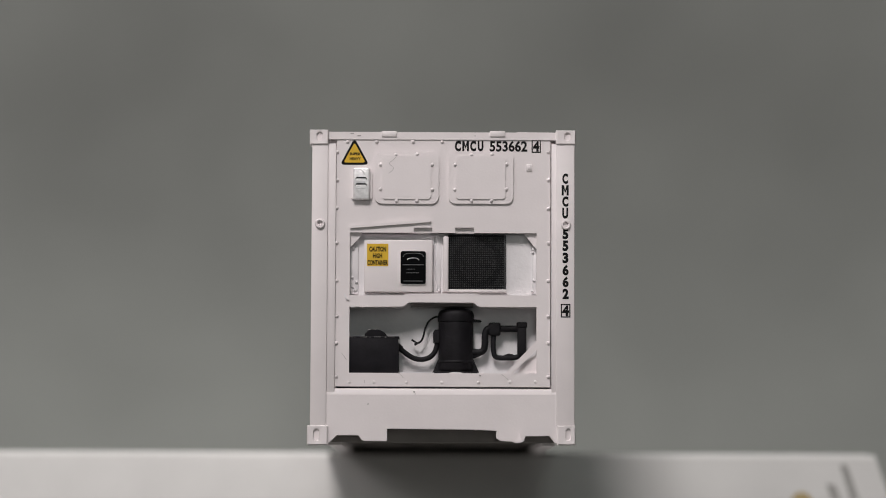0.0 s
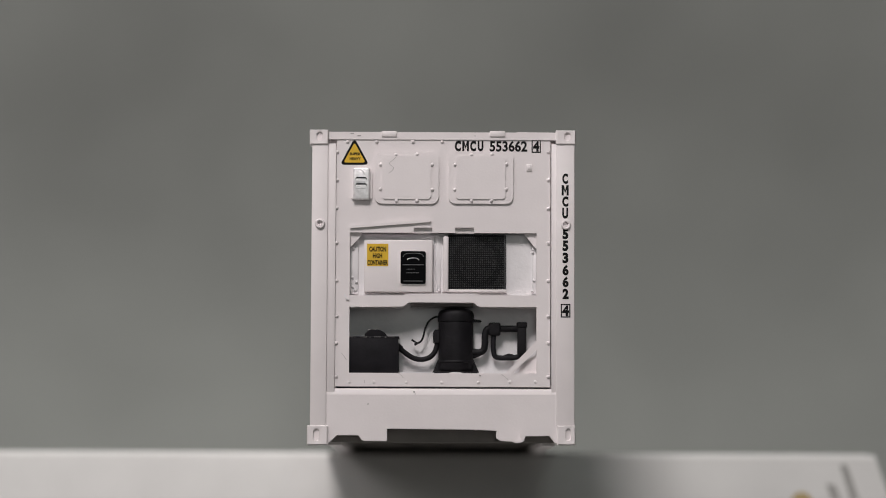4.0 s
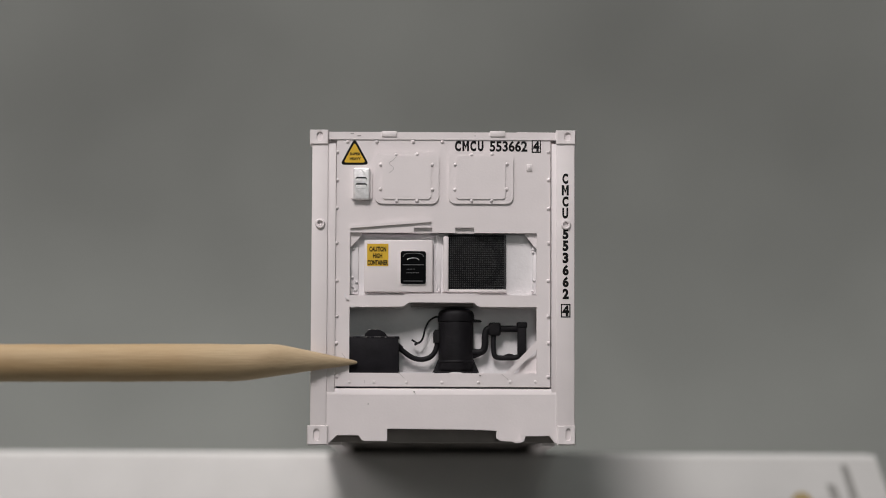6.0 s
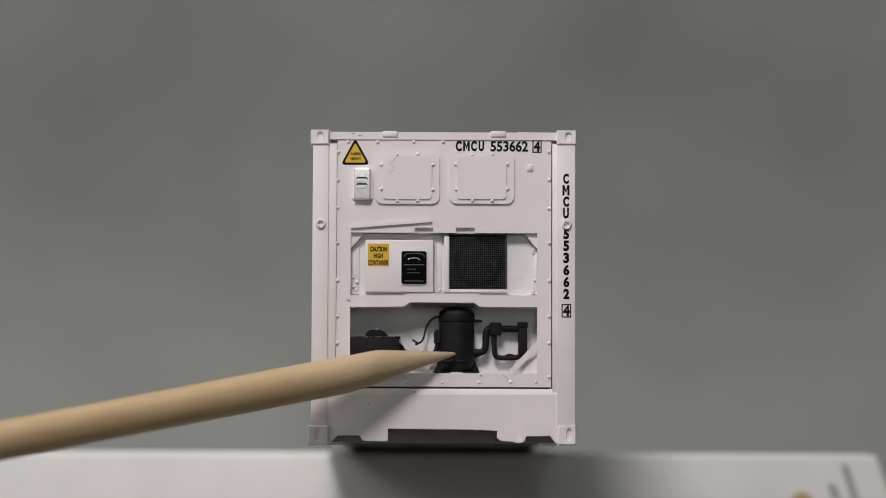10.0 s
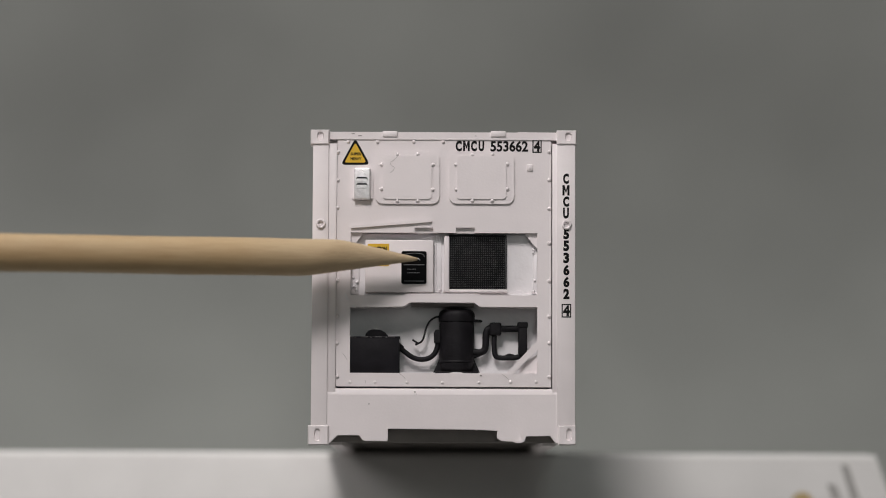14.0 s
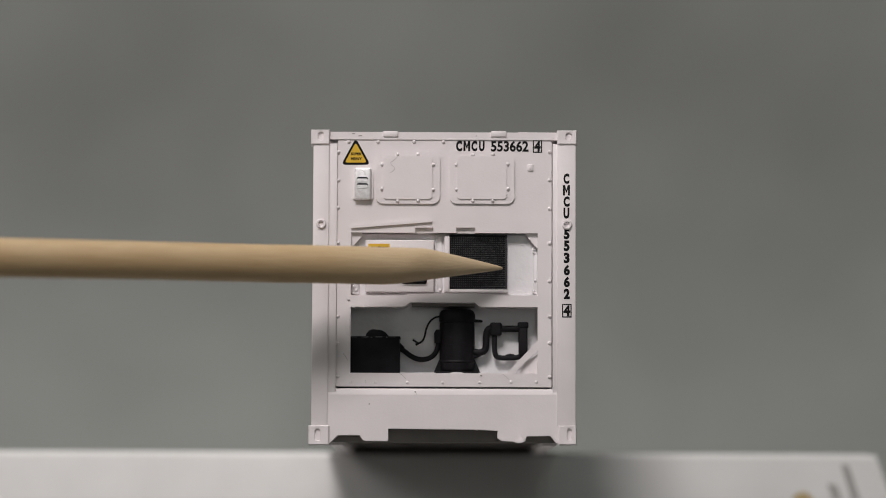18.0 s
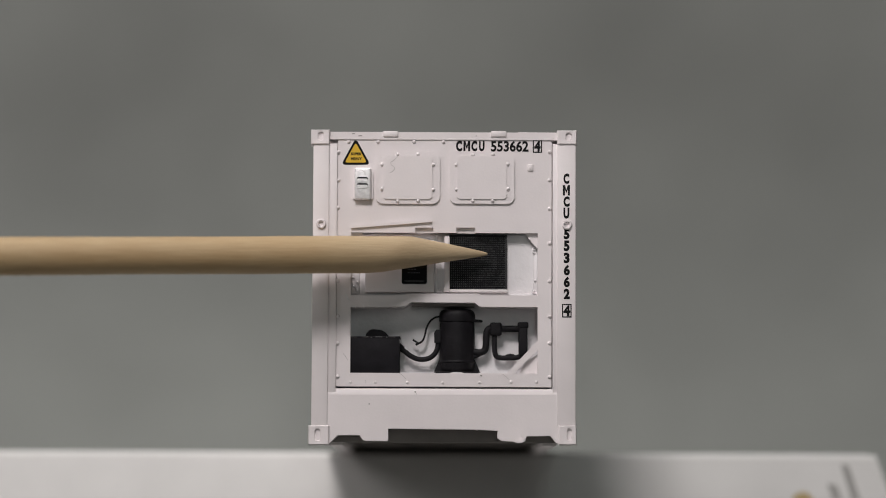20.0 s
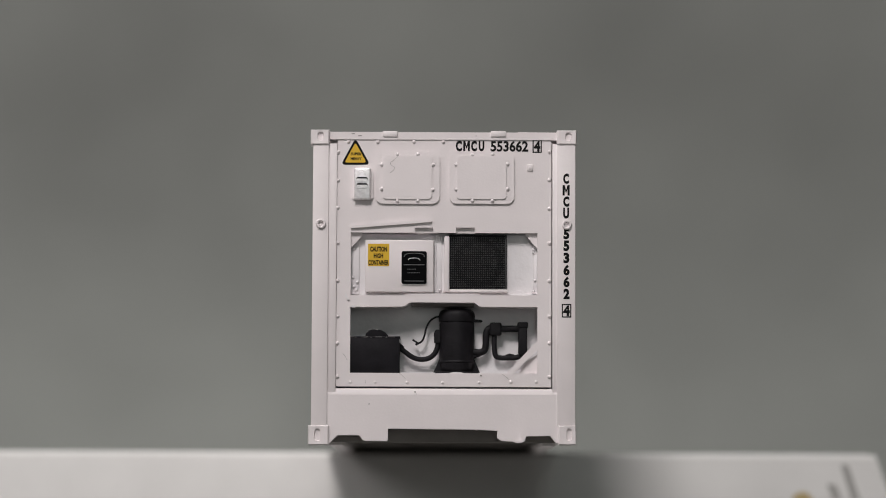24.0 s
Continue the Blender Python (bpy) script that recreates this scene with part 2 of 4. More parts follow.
# ---- setting ----
def room():
    for name, lo, hi, mat in (
        ("floor", (-1.2, -1.2, -0.80), (1.2, 1.0, -0.75), CARPET),
        ("ceiling", (-1.2, -1.2, 1.45), (1.2, 1.0, 1.50), PLASTER),
        ("wall_north", (-1.2, 1.0, -0.80), (1.2, 1.1, 1.50), PLASTER),
        ("wall_south", (-1.2, -1.3, -0.80), (1.2, -1.2, 1.50), PLASTER),
        ("wall_east", (1.2, -1.3, -0.80), (1.3, 1.1, 1.50), PLASTER),
        ("wall_west", (-1.3, -1.3, -0.80), (-1.2, 1.1, 1.50), PLASTER),
    ):
        ob = new(name, finish(name, block(lo[0] / MM, lo[2] / MM, hi[0] / MM, hi[2] / MM, lo[1] / MM, hi[1] / MM), mat))
        tagged(ob, "plain painted " + name.split("_")[0] + " of the room", name.split("_")[0], kind="structure")


def work_table():
    table = thing("work_table", 0, 0, -0.75, "grey laminate work table under the card box", "table")
    part("tabletop", soften(block(-500, 720, 500, 750, -320, 320), 3), TABLE, table)
    for x in (-470, 430):
        for y in (-290, 250):
            part("leg", soften(block(x, 0, x + 40, 720, y, y + 40), 3), TABLE, table)


def backdrop():
    """A sheet of grey paper that leans behind the box and bends upright towards its top."""
    bm = bmesh.new()
    profile = [(80.0, 0.6), (136.0, 67.0)]
    for a in range(37, -6, -3):
        profile.append((136.0 + 66 * (math.cos(radians(a)) - math.cos(radians(40))), 67.0 + 66 * (math.sin(radians(40)) - math.sin(radians(a)))))
    profile += [(150, 150), (149, 300)]
    rows = []
    for x in (-300, 300):
        rows.append([bm.verts.new((x, y, z)) for y, z in profile] + [bm.verts.new((x, y + 0.4, z - 0.4)) for y, z in profile[::-1]])
    n = len(rows[0])
    for i in range(n):
        bm.faces.new((rows[0][i], rows[0][(i + 1) % n], rows[1][(i + 1) % n], rows[1][i]))
    bm.faces.new(rows[0])
    bm.faces.new(rows[1][::-1])
    ob = new("backdrop", finish("backdrop", bm, BACKING))
    tagged(ob, "plain mottled grey paper backdrop behind the model", "backdrop", kind="structure")


# ---- card box ----
RIDGE, SLOPE = 21.0, radians(84)


def on_flap(u, v, lift=0.0):
    """A place on the front flap: u sideways, v down from its fold."""
    return Vector((u, RIDGE - v * math.cos(SLOPE) - lift * math.sin(SLOPE), -v * math.sin(SLOPE) + lift * math.cos(SLOPE)))


def flap_patch(outline, lift):
    bm = bmesh.new()
    bm.faces.new([bm.verts.new(on_flap(u, v, lift)) for u, v in outline])
    return bm


def card_box():
    box = thing("card_box", 0, 0, BOX_TOP, "white printed card box under the model container", "box")
    x0, x1 = -36.0, 27.75
    part("body", soften(block(x0, -70, x1, 0, RIDGE, 78.2), 0.5, 3), CARD, box)
    bm = bmesh.new()
    rows = []
    profile = ((0.02, -0.9), (0.02, -0.45), (0.06, -0.22), (0.16, -0.07), (0.34, 0.0), (18, 0), (18.2, -0.25), (18, -0.5), (0.5, -0.9))
    n = len(profile)
    for k in range(13):
        # the flap widens downwards at its free end
        rows.append([bm.verts.new(on_flap(x0 + (x1 + 0.33 * v - x0) * k / 12, v, h)) for v, h in profile])
    for a, b in zip(rows, rows[1:]):
        for i in range(n):
            bm.faces.new((a[i], a[(i + 1) % n], b[(i + 1) % n], b[i]))
    bm.faces.new(rows[0])
    bm.faces.new(rows[-1][::-1])
    part("front_flap", bm, CARD, box, "upright white card flap")
    for outline, mat in (
        ([(25.52, 0.66), (25.98, 0.70), (26.74, 2.95), (26.16, 2.95)], PRINT),
        ([(24.60, 1.92), (25.20, 1.98), (25.56, 2.95), (24.98, 2.95)], PRINT),
    ):
        part("printed_bar", flap_patch(outline, 0.02), mat, box)
    cu, cv = 23.03, 3.30
    part("printed_spot", flap_patch([(cu + 0.75 * math.cos(a * 0.3), cv + 0.85 * math.sin(a * 0.3)) for a in range(21)], 0.02), GOLD, box)


# ---- model container ----
def casting(parent, x0, z0, x1, z1, hole, deep=1.0):
    """A corner casting with an oval hole sunk into its front."""
    hx0, hz0, hx1, hz1 = hole
    bm = bmesh.new()
    r = (hx1 - hx0) / 2
    inner = rounded(hx0, hz0, hx1, hz1, r * 0.98, 4)
    n = len(inner)
    cx, cz = (hx0 + hx1) / 2, (hz0 + hz1) / 2
    outer = []
    for x, z in inner:
        k = min(((x1 - cx) if x > cx else (x0 - cx)) / (x - cx) if abs(x - cx) > 1e-6 else 1e9, ((z1 - cz) if z > cz else (z0 - cz)) / (z - cz) if abs(z - cz) > 1e-6 else 1e9)
        outer.append((cx + (x - cx) * k, cz + (z - cz) * k))
    for px, pz in ((x0, z0), (x0, z1), (x1, z0), (x1, z1)):
        i = min(range(n), key=lambda q: (outer[q][0] - px) ** 2 + (outer[q][1] - pz) ** 2)
        outer[i] = (px, pz)
    rows = [[bm.verts.new((x, deep, z)) for x, z in outer], [bm.verts.new((x, 0.09, z)) for x, z in outer],
            [bm.verts.new((cx + (x - cx) * 0.88, 0.0, cz + (z - cz) * 0.90)) for x, z in outer],
            [bm.verts.new((x, 0.02, z)) for x, z in inner], [bm.verts.new((cx + (x - cx) * 0.8, 0.14, cz + (z - cz) * 0.85)) for x, z in inner]]
    for a, b in zip(rows, rows[1:]):
        for i in range(n):
            bm.faces.new((a[i], a[(i + 1) % n], b[(i + 1) % n], b[i]))
    bm.faces.new(rows[0])
    bm.faces.new(rows[-1])
    return part("corner_casting", bm, WHITE, parent)


def ring(parent, x, z, y):
    rows = [(0.28, 0.05), (0.28, -0.08), (0.24, -0.15), (0.18, -0.15), (0.13, -0.08), (0.12, 0.03)]
    part("lock_ring", lathe(rows, (x, y, z), "y", 20), WHITE, parent)


FACE = 0.32     # the machinery panel's front, behind the castings
POST = 0.10


def machinery_panel(box):
    """The panel that fills the end frame, with its two openings, hatches and rivets."""
    ux0, ux1, uz1, lz0 = -5.272, 5.388, 12.1, 4.079
    holes = [(ux0, lz0, ux1, uz1), (-1.617, uz1, -0.586, 12.392), (0.739, uz1, 1.803, 12.403)]
    bm = plate(-6.07, 3.304, 6.172, 17.538, holes, FACE, 0.75)
    panel = part("machinery_panel", soften(bm, 0.025), WHITE, box)

    # backs of the two little notches over the opening
    for q in ((-1.684, 12.085, -0.522, 12.449), (0.675, 12.085, 1.87, 12.46)):
        part("notch_back", block(*q, 0.53, 0.745), WHITE, panel)
    rivet = dome_mesh("rivet", 0.108, 0.105, WHITE)
    small = dome_mesh("rivet", 0.09, 0.05, WHITE)
    low = 3.676
    for x, z in ((-5.455, 17.314), (-3.775, 17.321), (-1.707, 17.33), (-0.026, 17.338),
                 (-6.032, 16.725), (-6.02, 15.1), (-6.039, 13.509), (-6.024, 11.501), (-6.007, 9.336), (-5.991, 7.306), (-6.011, 5.761), (-5.996, 3.868),
                 (6.049, 16.778), (6.051, 15.153), (6.052, 13.497), (6.054, 11.522), (6.055, 9.357), (6.057, 7.326), (6.058, 5.814), (6.06, 3.888),
                 (-5.256, 3.55), (-3.846, 3.556), (-2.018, 3.532), (0.001, 3.541), (2.085, 3.55), (3.88, 3.59), (5.323, 3.596)):
        shared("rivet", rivet if z > low else small, panel, x, FACE, z)

    # two hatches
    for outer, inner, spots in (
        ((-3.881, 13.746, -0.218, 16.751), (-3.463, 14.007, -0.669, 16.521), ((-2.64, 16.578), (-1.477, 16.583), (-3.54, 15.988), (-0.602, 16.001), (-3.531, 14.591), (-0.595, 14.571), (-2.624, 13.913), (-1.463, 13.918))),
        ((0.344, 13.764, 4.046, 16.77), (0.762, 14.025, 3.595, 16.507), ((1.657, 16.564), (2.819, 16.602), (0.722, 16.007), (3.66, 16.052), (0.728, 14.577), (3.664, 14.622), (1.665, 13.932), (2.794, 13.937))),
    ):
        hatch = part("hatch", soften(prism(rounded(*outer, 0.42), FACE - 0.12, FACE + 0.1), 0.03), WHITE, panel)
        part("cover", soften(prism(rounded(*inner, 0.2), FACE - 0.19, FACE), 0.03), WHITE, hatch)
        for x, z in spots:
            shared("rivet", rivet, hatch, x, FACE - 0.12, z)

    # silver fresh-air vent
    vent = part("vent_plate", soften(prism(rounded(-5.221, 14.015, -4.022, 15.628, 0.12), FACE - 0.13, FACE + 0.1), 0.04), WHITE, panel)
    x0, z0, x1, z1 = -5.095, 13.951, -4.145, 15.79
    cover = part("vent_cover", soften(block(x0, z0, x1, z1, FACE - 0.36, FACE + 0.02), 0.10, 4), SILVER, vent, "hand-painted silver vent cover with two slots")
    # black ovals laid on the cover imitate the shade inside its slots
    for q in ((-4.97, 14.99, -4.326, 15.253), (-4.967, 14.633, -4.324, 14.896)):
        slot_shade = part("slot_shade", prism(rounded(*q, 0.115), FACE - 0.364, FACE - 0.1), BLACK_BOX, cover)
        part("slot_tongue", soften(prism(rounded(q[0] + 0.01, q[1] - 0.02, q[2] - 0.01, q[3] - 0.10, 0.07), FACE - 0.40, FACE - 0.1), 0.03), SILVER, slot_shade)
    part("seam", tube([(sx, FACE - 0.362, sz) for sx, sz in ((-4.701, 15.723), (-4.571, 15.593), (-4.44, 15.399))], 0.03, 6, 3), SILVER, cover)

    part("square_boss", soften(block(4.791, 15.667, 5.113, 16.059, FACE - 0.09, FACE + 0.05), 0.04), WHITE, panel)
    part("boss_pin", soften(block(4.888, 15.765, 5.017, 15.928, FACE - 0.12, FACE), 0.02), WHITE, panel)
    x0, z0 = -5.258, 12.427
    x1, z1 = -0.7, 12.777
    h = 0.097
    part("drain_rail", soften(prism([(x0, z0 - h), (x1, z1 - h * 0.8), (x1 + 0.05, z1), (x1, z1 + h), (x0, z0 + h * 0.8), (x0 - 0.04, z0)], FACE - 0.14, FACE + 0.05), 0.04), WHITE, panel)

    # warning triangle and number
    tri = [(-5.05, 17.535), (-4.20, 15.992), (-5.879, 15.985)]

    def inset(points, k, r):
        cx, cz = sum(p[0] for p in points) / 3, sum(p[1] for p in points) / 3
        out = []
        for i in range(3):
            p = Vector((cx + (points[i][0] - cx) * k, cz + (points[i][1] - cz) * k))
            a = Vector((cx + (points[i - 1][0] - cx) * k, cz + (points[i - 1][1] - cz) * k))
            b = Vector((cx + (points[(i + 1) % 3][0] - cx) * k, cz + (points[(i + 1) % 3][1] - cz) * k))
            s, e = p + (a - p).normalized() * r, p + (b - p).normalized() * r
            for t in (0, 0.25, 0.5, 0.75, 1):
                q = s * (1 - t) ** 2 + p * 2 * t * (1 - t) + e * t * t
                out.append((q.x, q.y))
        return out

    sign = part("warning_triangle", prism(inset(tri, 1.0, 0.28), FACE - 0.012, FACE + 0.02), INK, panel, "yellow warning triangle with a black rim")
    part("yellow_field", prism(inset(tri, 0.75, 0.16), FACE - 0.02, FACE), YELLOW, sign)
    lettering("SUPER", -5.32, 16.533, -4.708, 16.699, FACE - 0.024, INK, sign, 0.045)
    lettering("HEAVY", -5.318, 16.257, -4.69, 16.422, FACE - 0.024, INK, sign, 0.045)
    for ch, x0, z0, x1, z1 in (("C", 0.696, 16.787, 1.056, 17.408), ("M", 1.123, 16.799, 1.508, 17.4), ("C", 1.575, 16.791, 1.912, 17.412), ("U", 2.011, 16.793, 2.332, 17.404)):
        lettering(ch, x0, z0, x1, z1, FACE - 0.012, INK, panel, 0.055)
    lettering("553662", 2.69, 16.78, 4.853, 17.408, FACE - 0.012, INK, panel, 0.032)
    lettering("4", 5.175, 16.80, 5.545, 17.40, FACE - 0.012, INK, panel, 0.055)
    part("number_frame", plate(5.096, 16.725, 5.629, 17.477, [(5.161, 16.791, 5.564, 17.411)], FACE - 0.012, FACE + 0.01), INK, panel)
    return panel


def end_frame(box):
    """Posts, castings, top rail and bottom sill of the front end."""
    casting(box, -7.603, 17.125, -6.527, 17.977, (-7.217, 17.339, -6.849, 17.862))
    casting(box, 6.485, 17.187, 7.616, 17.991, (6.954, 17.369, 7.341, 17.875))
    casting(box, -7.613, -0.033, -6.423, 1.08, (-7.263, 0.182, -6.917, 0.902))
    casting(box, 6.559, 0.019, 7.592, 1.125, (7.039, 0.245, 7.343, 0.965))
    for x0, z0, x1, z1 in ((-7.458, 1.047, -6.541, 17.159), (6.498, 1.108, 7.55, 17.221)):
        part("corner_post", soften(block(x0, z0, x1, z1, POST, 1.6), 0.045, 3), WHITE, box)
    # thin strips between post and panel
    for x0, z0, x1, z1 in ((-6.547, 2.94, -6.085, 17.20), (6.232, 2.99, 6.611, 17.22)):
        part("jamb_strip", soften(block(x0, z0, x1, z1, 0.20, 1.6), 0.03), WHITE, box)
    for b in ((-6.60, 3.131, -6.0, 17.515), (6.1, 3.185, 6.65, 17.57)):
        part("jamb_back", block(*b, 0.85, 1.3), WHITE, box)
    x0, z0, x1, z1 = -6.531, 17.45, 6.509, 17.882
    rail = part("top_rail", soften(prism([(x0, z0), (x1, z0), (x1, z1), (x0, z1)], 0.25, 1.6), 0.12, 4), WHITE, box)
    for b in ((-3.486, 17.6, -2.631, 17.929), (2.703, 17.627, 3.575, 17.956)):
        part("lifting_tab", soften(block(*b, 0.16, 0.6), 0.05), WHITE, rail)
    part("paint_ridge", soften(prism([(-6.009, 17.849), (-3.94, 17.875), (-3.939, 17.777), (-6.137, 17.767)], 0.27, 0.5), 0.03), WHITE, rail)
    part("paint_ridge", soften(prism([(4.27, 17.911), (6.404, 17.887), (6.404, 17.79), (4.141, 17.796)], 0.27, 0.5), 0.03), WHITE, rail)
    sill = [(-6.597, 2.807), (6.638, 2.865), (6.639, 0.147), (6.447, 0.13), (6.127, 0.544), (4.783, 0.522), (4.703, 0.362), (4.719, 0.266), (4.495, 0.154), (4.207, 0.136), (4.015, 0.215),
            (3.631, 0.23), (3.343, 0.26), (3.119, 0.403), (3.102, 0.547), (3.134, 0.818), (1.997, 0.877), (-0.115, 0.9), (-3.092, 0.919), (-3.088, 0.28), (-3.152, 0.216), (-4.368, 0.227), (-4.528, 0.274),
            (-4.722, 0.545), (-5.938, 0.539), (-6.415, 0.09), (-6.574, 0.089)]
    part("bottom_sill", soften(prism(sill, 0.16, 1.1), 0.05, 3), WHITE, box)
    x0, z0, x1, z1 = -6.614, 2.888, 6.654, 3.363
    part("sill_ledge", soften(wedge(x0, x1, [(0.165, z0 - 0.1), (0.165, z0), (0.30, z1 - 0.17), (0.55, z1 - 0.15), (1.3, z1 - 0.12), (1.3, z0 - 0.1)]), 0.05, 3), WHITE, box)
    # ragged moulding flash at the edge of the fork pocket
    part("moulding_flash", soften(prism([(4.43, 0.744), (4.558, 0.777), (4.719, 0.394), (4.623, 0.202), (4.399, 0.137), (4.335, 0.265), (4.527, 0.329)], 0.02, 0.25), 0.03), WHITE, box)
    ring(box, -6.983, 12.565, POST)
    ring(box, 7.052, 12.562, POST)
    for ch, x0, z0, x1, z1 in (("C", 6.841, 14.912, 7.18, 15.515), ("M", 6.809, 14.247, 7.213, 14.849), ("C", 6.842, 13.598, 7.197, 14.2), ("U", 6.842, 12.917, 7.181, 13.551),
                               ("5", 6.859, 11.735, 7.197, 12.352), ("5", 6.859, 11.056, 7.197, 11.672), ("3", 6.859, 10.361, 7.197, 10.977), ("6", 6.859, 9.667, 7.213, 10.282),
                               ("6", 6.86, 8.989, 7.213, 9.604), ("2", 6.86, 8.312, 7.213, 8.91), ("4", 6.84, 7.345, 7.235, 7.96)):
        lettering(ch, x0, z0, x1, z1, POST - 0.012, INK, box, 0.058)
    part("number_frame", plate(6.764, 7.265, 7.31, 8.04, [(6.828, 7.329, 7.246, 7.975)], POST - 0.012, POST + 0.01), INK, box)


def upper_bay(box):
    """Control box, condenser grille and the walls of the upper opening."""
    back = 0.92
    part("bay_wall", block(-5.581, 8.375, 5.732, 12.079, back, back + 0.3), INNER, box)
    for pts in ([(-5.32, 12.087), (-4.611, 12.09), (-4.61, 11.96), (-5.121, 11.376), (-5.313, 11.213)], [(5.441, 12.134), (4.668, 12.13), (4.732, 12.001), (5.216, 11.388), (5.442, 11.195)]):
        part("gusset", soften(prism(pts, 0.52, 0.74), 0.04), WHITE, box)
    part("side_step", soften(block(-5.417, 8.594, -4.793, 11.745, 0.80, 1.1), 0.05), INNER, box)
    part("side_step", soften(block(5.15, 8.64, 5.534, 11.4, 0.80, 1.1), 0.05), INNER, box)
    # control box
    control = part("control_box", soften(block(-4.453, 8.696, -0.535, 11.693, 0.42, 1.3), 0.07, 3), WHITE, box)
    part("side_pipe", tube([(x, 0.85, z) for x, z in ((-0.452, 11.493), (-0.432, 10.685), (-0.46, 9.715), (-0.407, 8.715))], 0.09, 8, 3), INNER, control)
    sticker = part("caution_sticker", block(-4.292, 10.183, -3.077, 11.465, 0.405, 0.45), YELLOW, control, "yellow sticker with black capitals")
    lettering("CAUTION", -4.169, 11.008, -3.204, 11.303, 0.40, INK, sticker, 0.045)
    lettering("HIGH", -3.957, 10.637, -3.427, 10.914, 0.40, INK, sticker, 0.045)
    lettering("CONTAINER", -4.266, 10.232, -3.097, 10.528, 0.40, INK, sticker, 0.045)
    part("display_rim", soften(prism(rounded(-2.419, 9.11, -0.885, 11.087, 0.16), 0.36, 0.5), 0.05), WHITE, control)
    display = part("display", soften(prism(rounded(-2.371, 9.158, -0.933, 11.038, 0.12), 0.33, 0.5), 0.03), GLOSS, control, "glossy black display with faint grey marks")
    arch = [(-2.219, 10.709), (-2.155, 10.839), (-1.898, 10.905), (-1.383, 10.907), (-1.125, 10.843), (-1.06, 10.714)]
    part("arch_mark", tube([(x, 0.335, z) for x, z in arch], 0.025, 6, 4), GREY, display)
    arch = [(-1.993, 10.549), (-1.897, 10.614), (-1.639, 10.647), (-1.414, 10.616), (-1.317, 10.519)]
    part("arch_mark", tube([(x, 0.335, z) for x, z in arch], 0.022, 6, 4), SILVER, display)
    for b in ((-2.248, 10.235, -1.058, 10.285), *[(-2.03 + 0.085 * k, 9.985, -1.975 + 0.085 * k, 10.03) for k in range(6)], *[(-2.03 + 0.09 * k, 9.78, -1.97 + 0.09 * k, 9.825) for k in range(8)], (-2.211, 9.31, -1.086, 9.35)):
        part("display_bar", block(*b, 0.322, 0.34), GREY, display)
    # condenser grille
    grille = part("grille", soften(block(0.334, 8.805, 3.653, 12.033, 0.80, 1.3), 0.04), BLACK, box, "black square-mesh condenser grille")
    x0, z0, x1, z1 = 0.414, 8.897, 3.539, 11.927
    bm = bmesh.new()
    dots = random.Random(4)
    fx, fz = (x0 + x1) / 2 + 0.05, (z0 + z1) / 2 + 0.05
    for i in range(24):
        z = z0 + (z1 - z0) * (i + 0.5) / 24
        for k in range(27):
            x = x0 + (x1 - x0) * (k + 0.5) / 27
            w, h, d = dots.uniform(0.024, 0.040), dots.uniform(0.018, 0.030), dots.uniform(0.61, 0.72)
            # the fan ring behind presses the mesh back
            if abs(math.hypot(x - fx, z - fz) - 1.25) < 0.16:
                w, h = w * 0.7, h * 0.7
            block(x - w, z - h, x + w, z + h, d, 0.81, bm)
    tagged(part("wire_mesh", bm, MESH_BLACK, grille), kind="stuff")
    part("grille_post", soften(block(0.059, 8.752, 0.369, 11.913, 0.45, 1.3), 0.07, 3), WHITE, grille)
    part("grille_edge", soften(block(3.547, 8.819, 3.621, 11.967, 0.66, 1.2), 0.03), MESH_BLACK, grille)
    part("grille_ledge", soften(block(0.011, 8.708, 3.688, 8.885, 0.52, 1.2), 0.05), WHITE, grille)
    pin = dome_mesh("bolt", 0.09, 0.10, INNER)
    for x, z in ((-0.183, 8.851), (-5.136, 9.543), (-4.908, 9.285), (-5.1, 9.024), (-4.969, 8.83), (-5.084, 11.233), (5.182, 11.18), (5.182, 11.018), (5.169, 8.81), (5.249, 9.426)):
        shared("bolt", pin, box, x, 0.79, z)
    part("divider", soften(block(-0.392, 8.68, -0.067, 11.961, 0.84, 1.3), 0.05), INNER, box)
    # shelf between the openings, with its raised middle
    shelf = [(-5.357, 8.5), (-2.16, 8.515), (-2.10, 8.61), (2.05, 8.63), (2.11, 8.533), (5.445, 8.532), (5.446, 7.871), (2.20, 7.873), (2.056, 7.90), (1.80, 8.105), (-1.874, 8.112), (-2.13, 7.93), (-2.30, 7.87), (-5.352, 7.824)]
    part("shelf", soften(prism(shelf, 0.33, 2.2), 0.045, 3), WHITE, box)


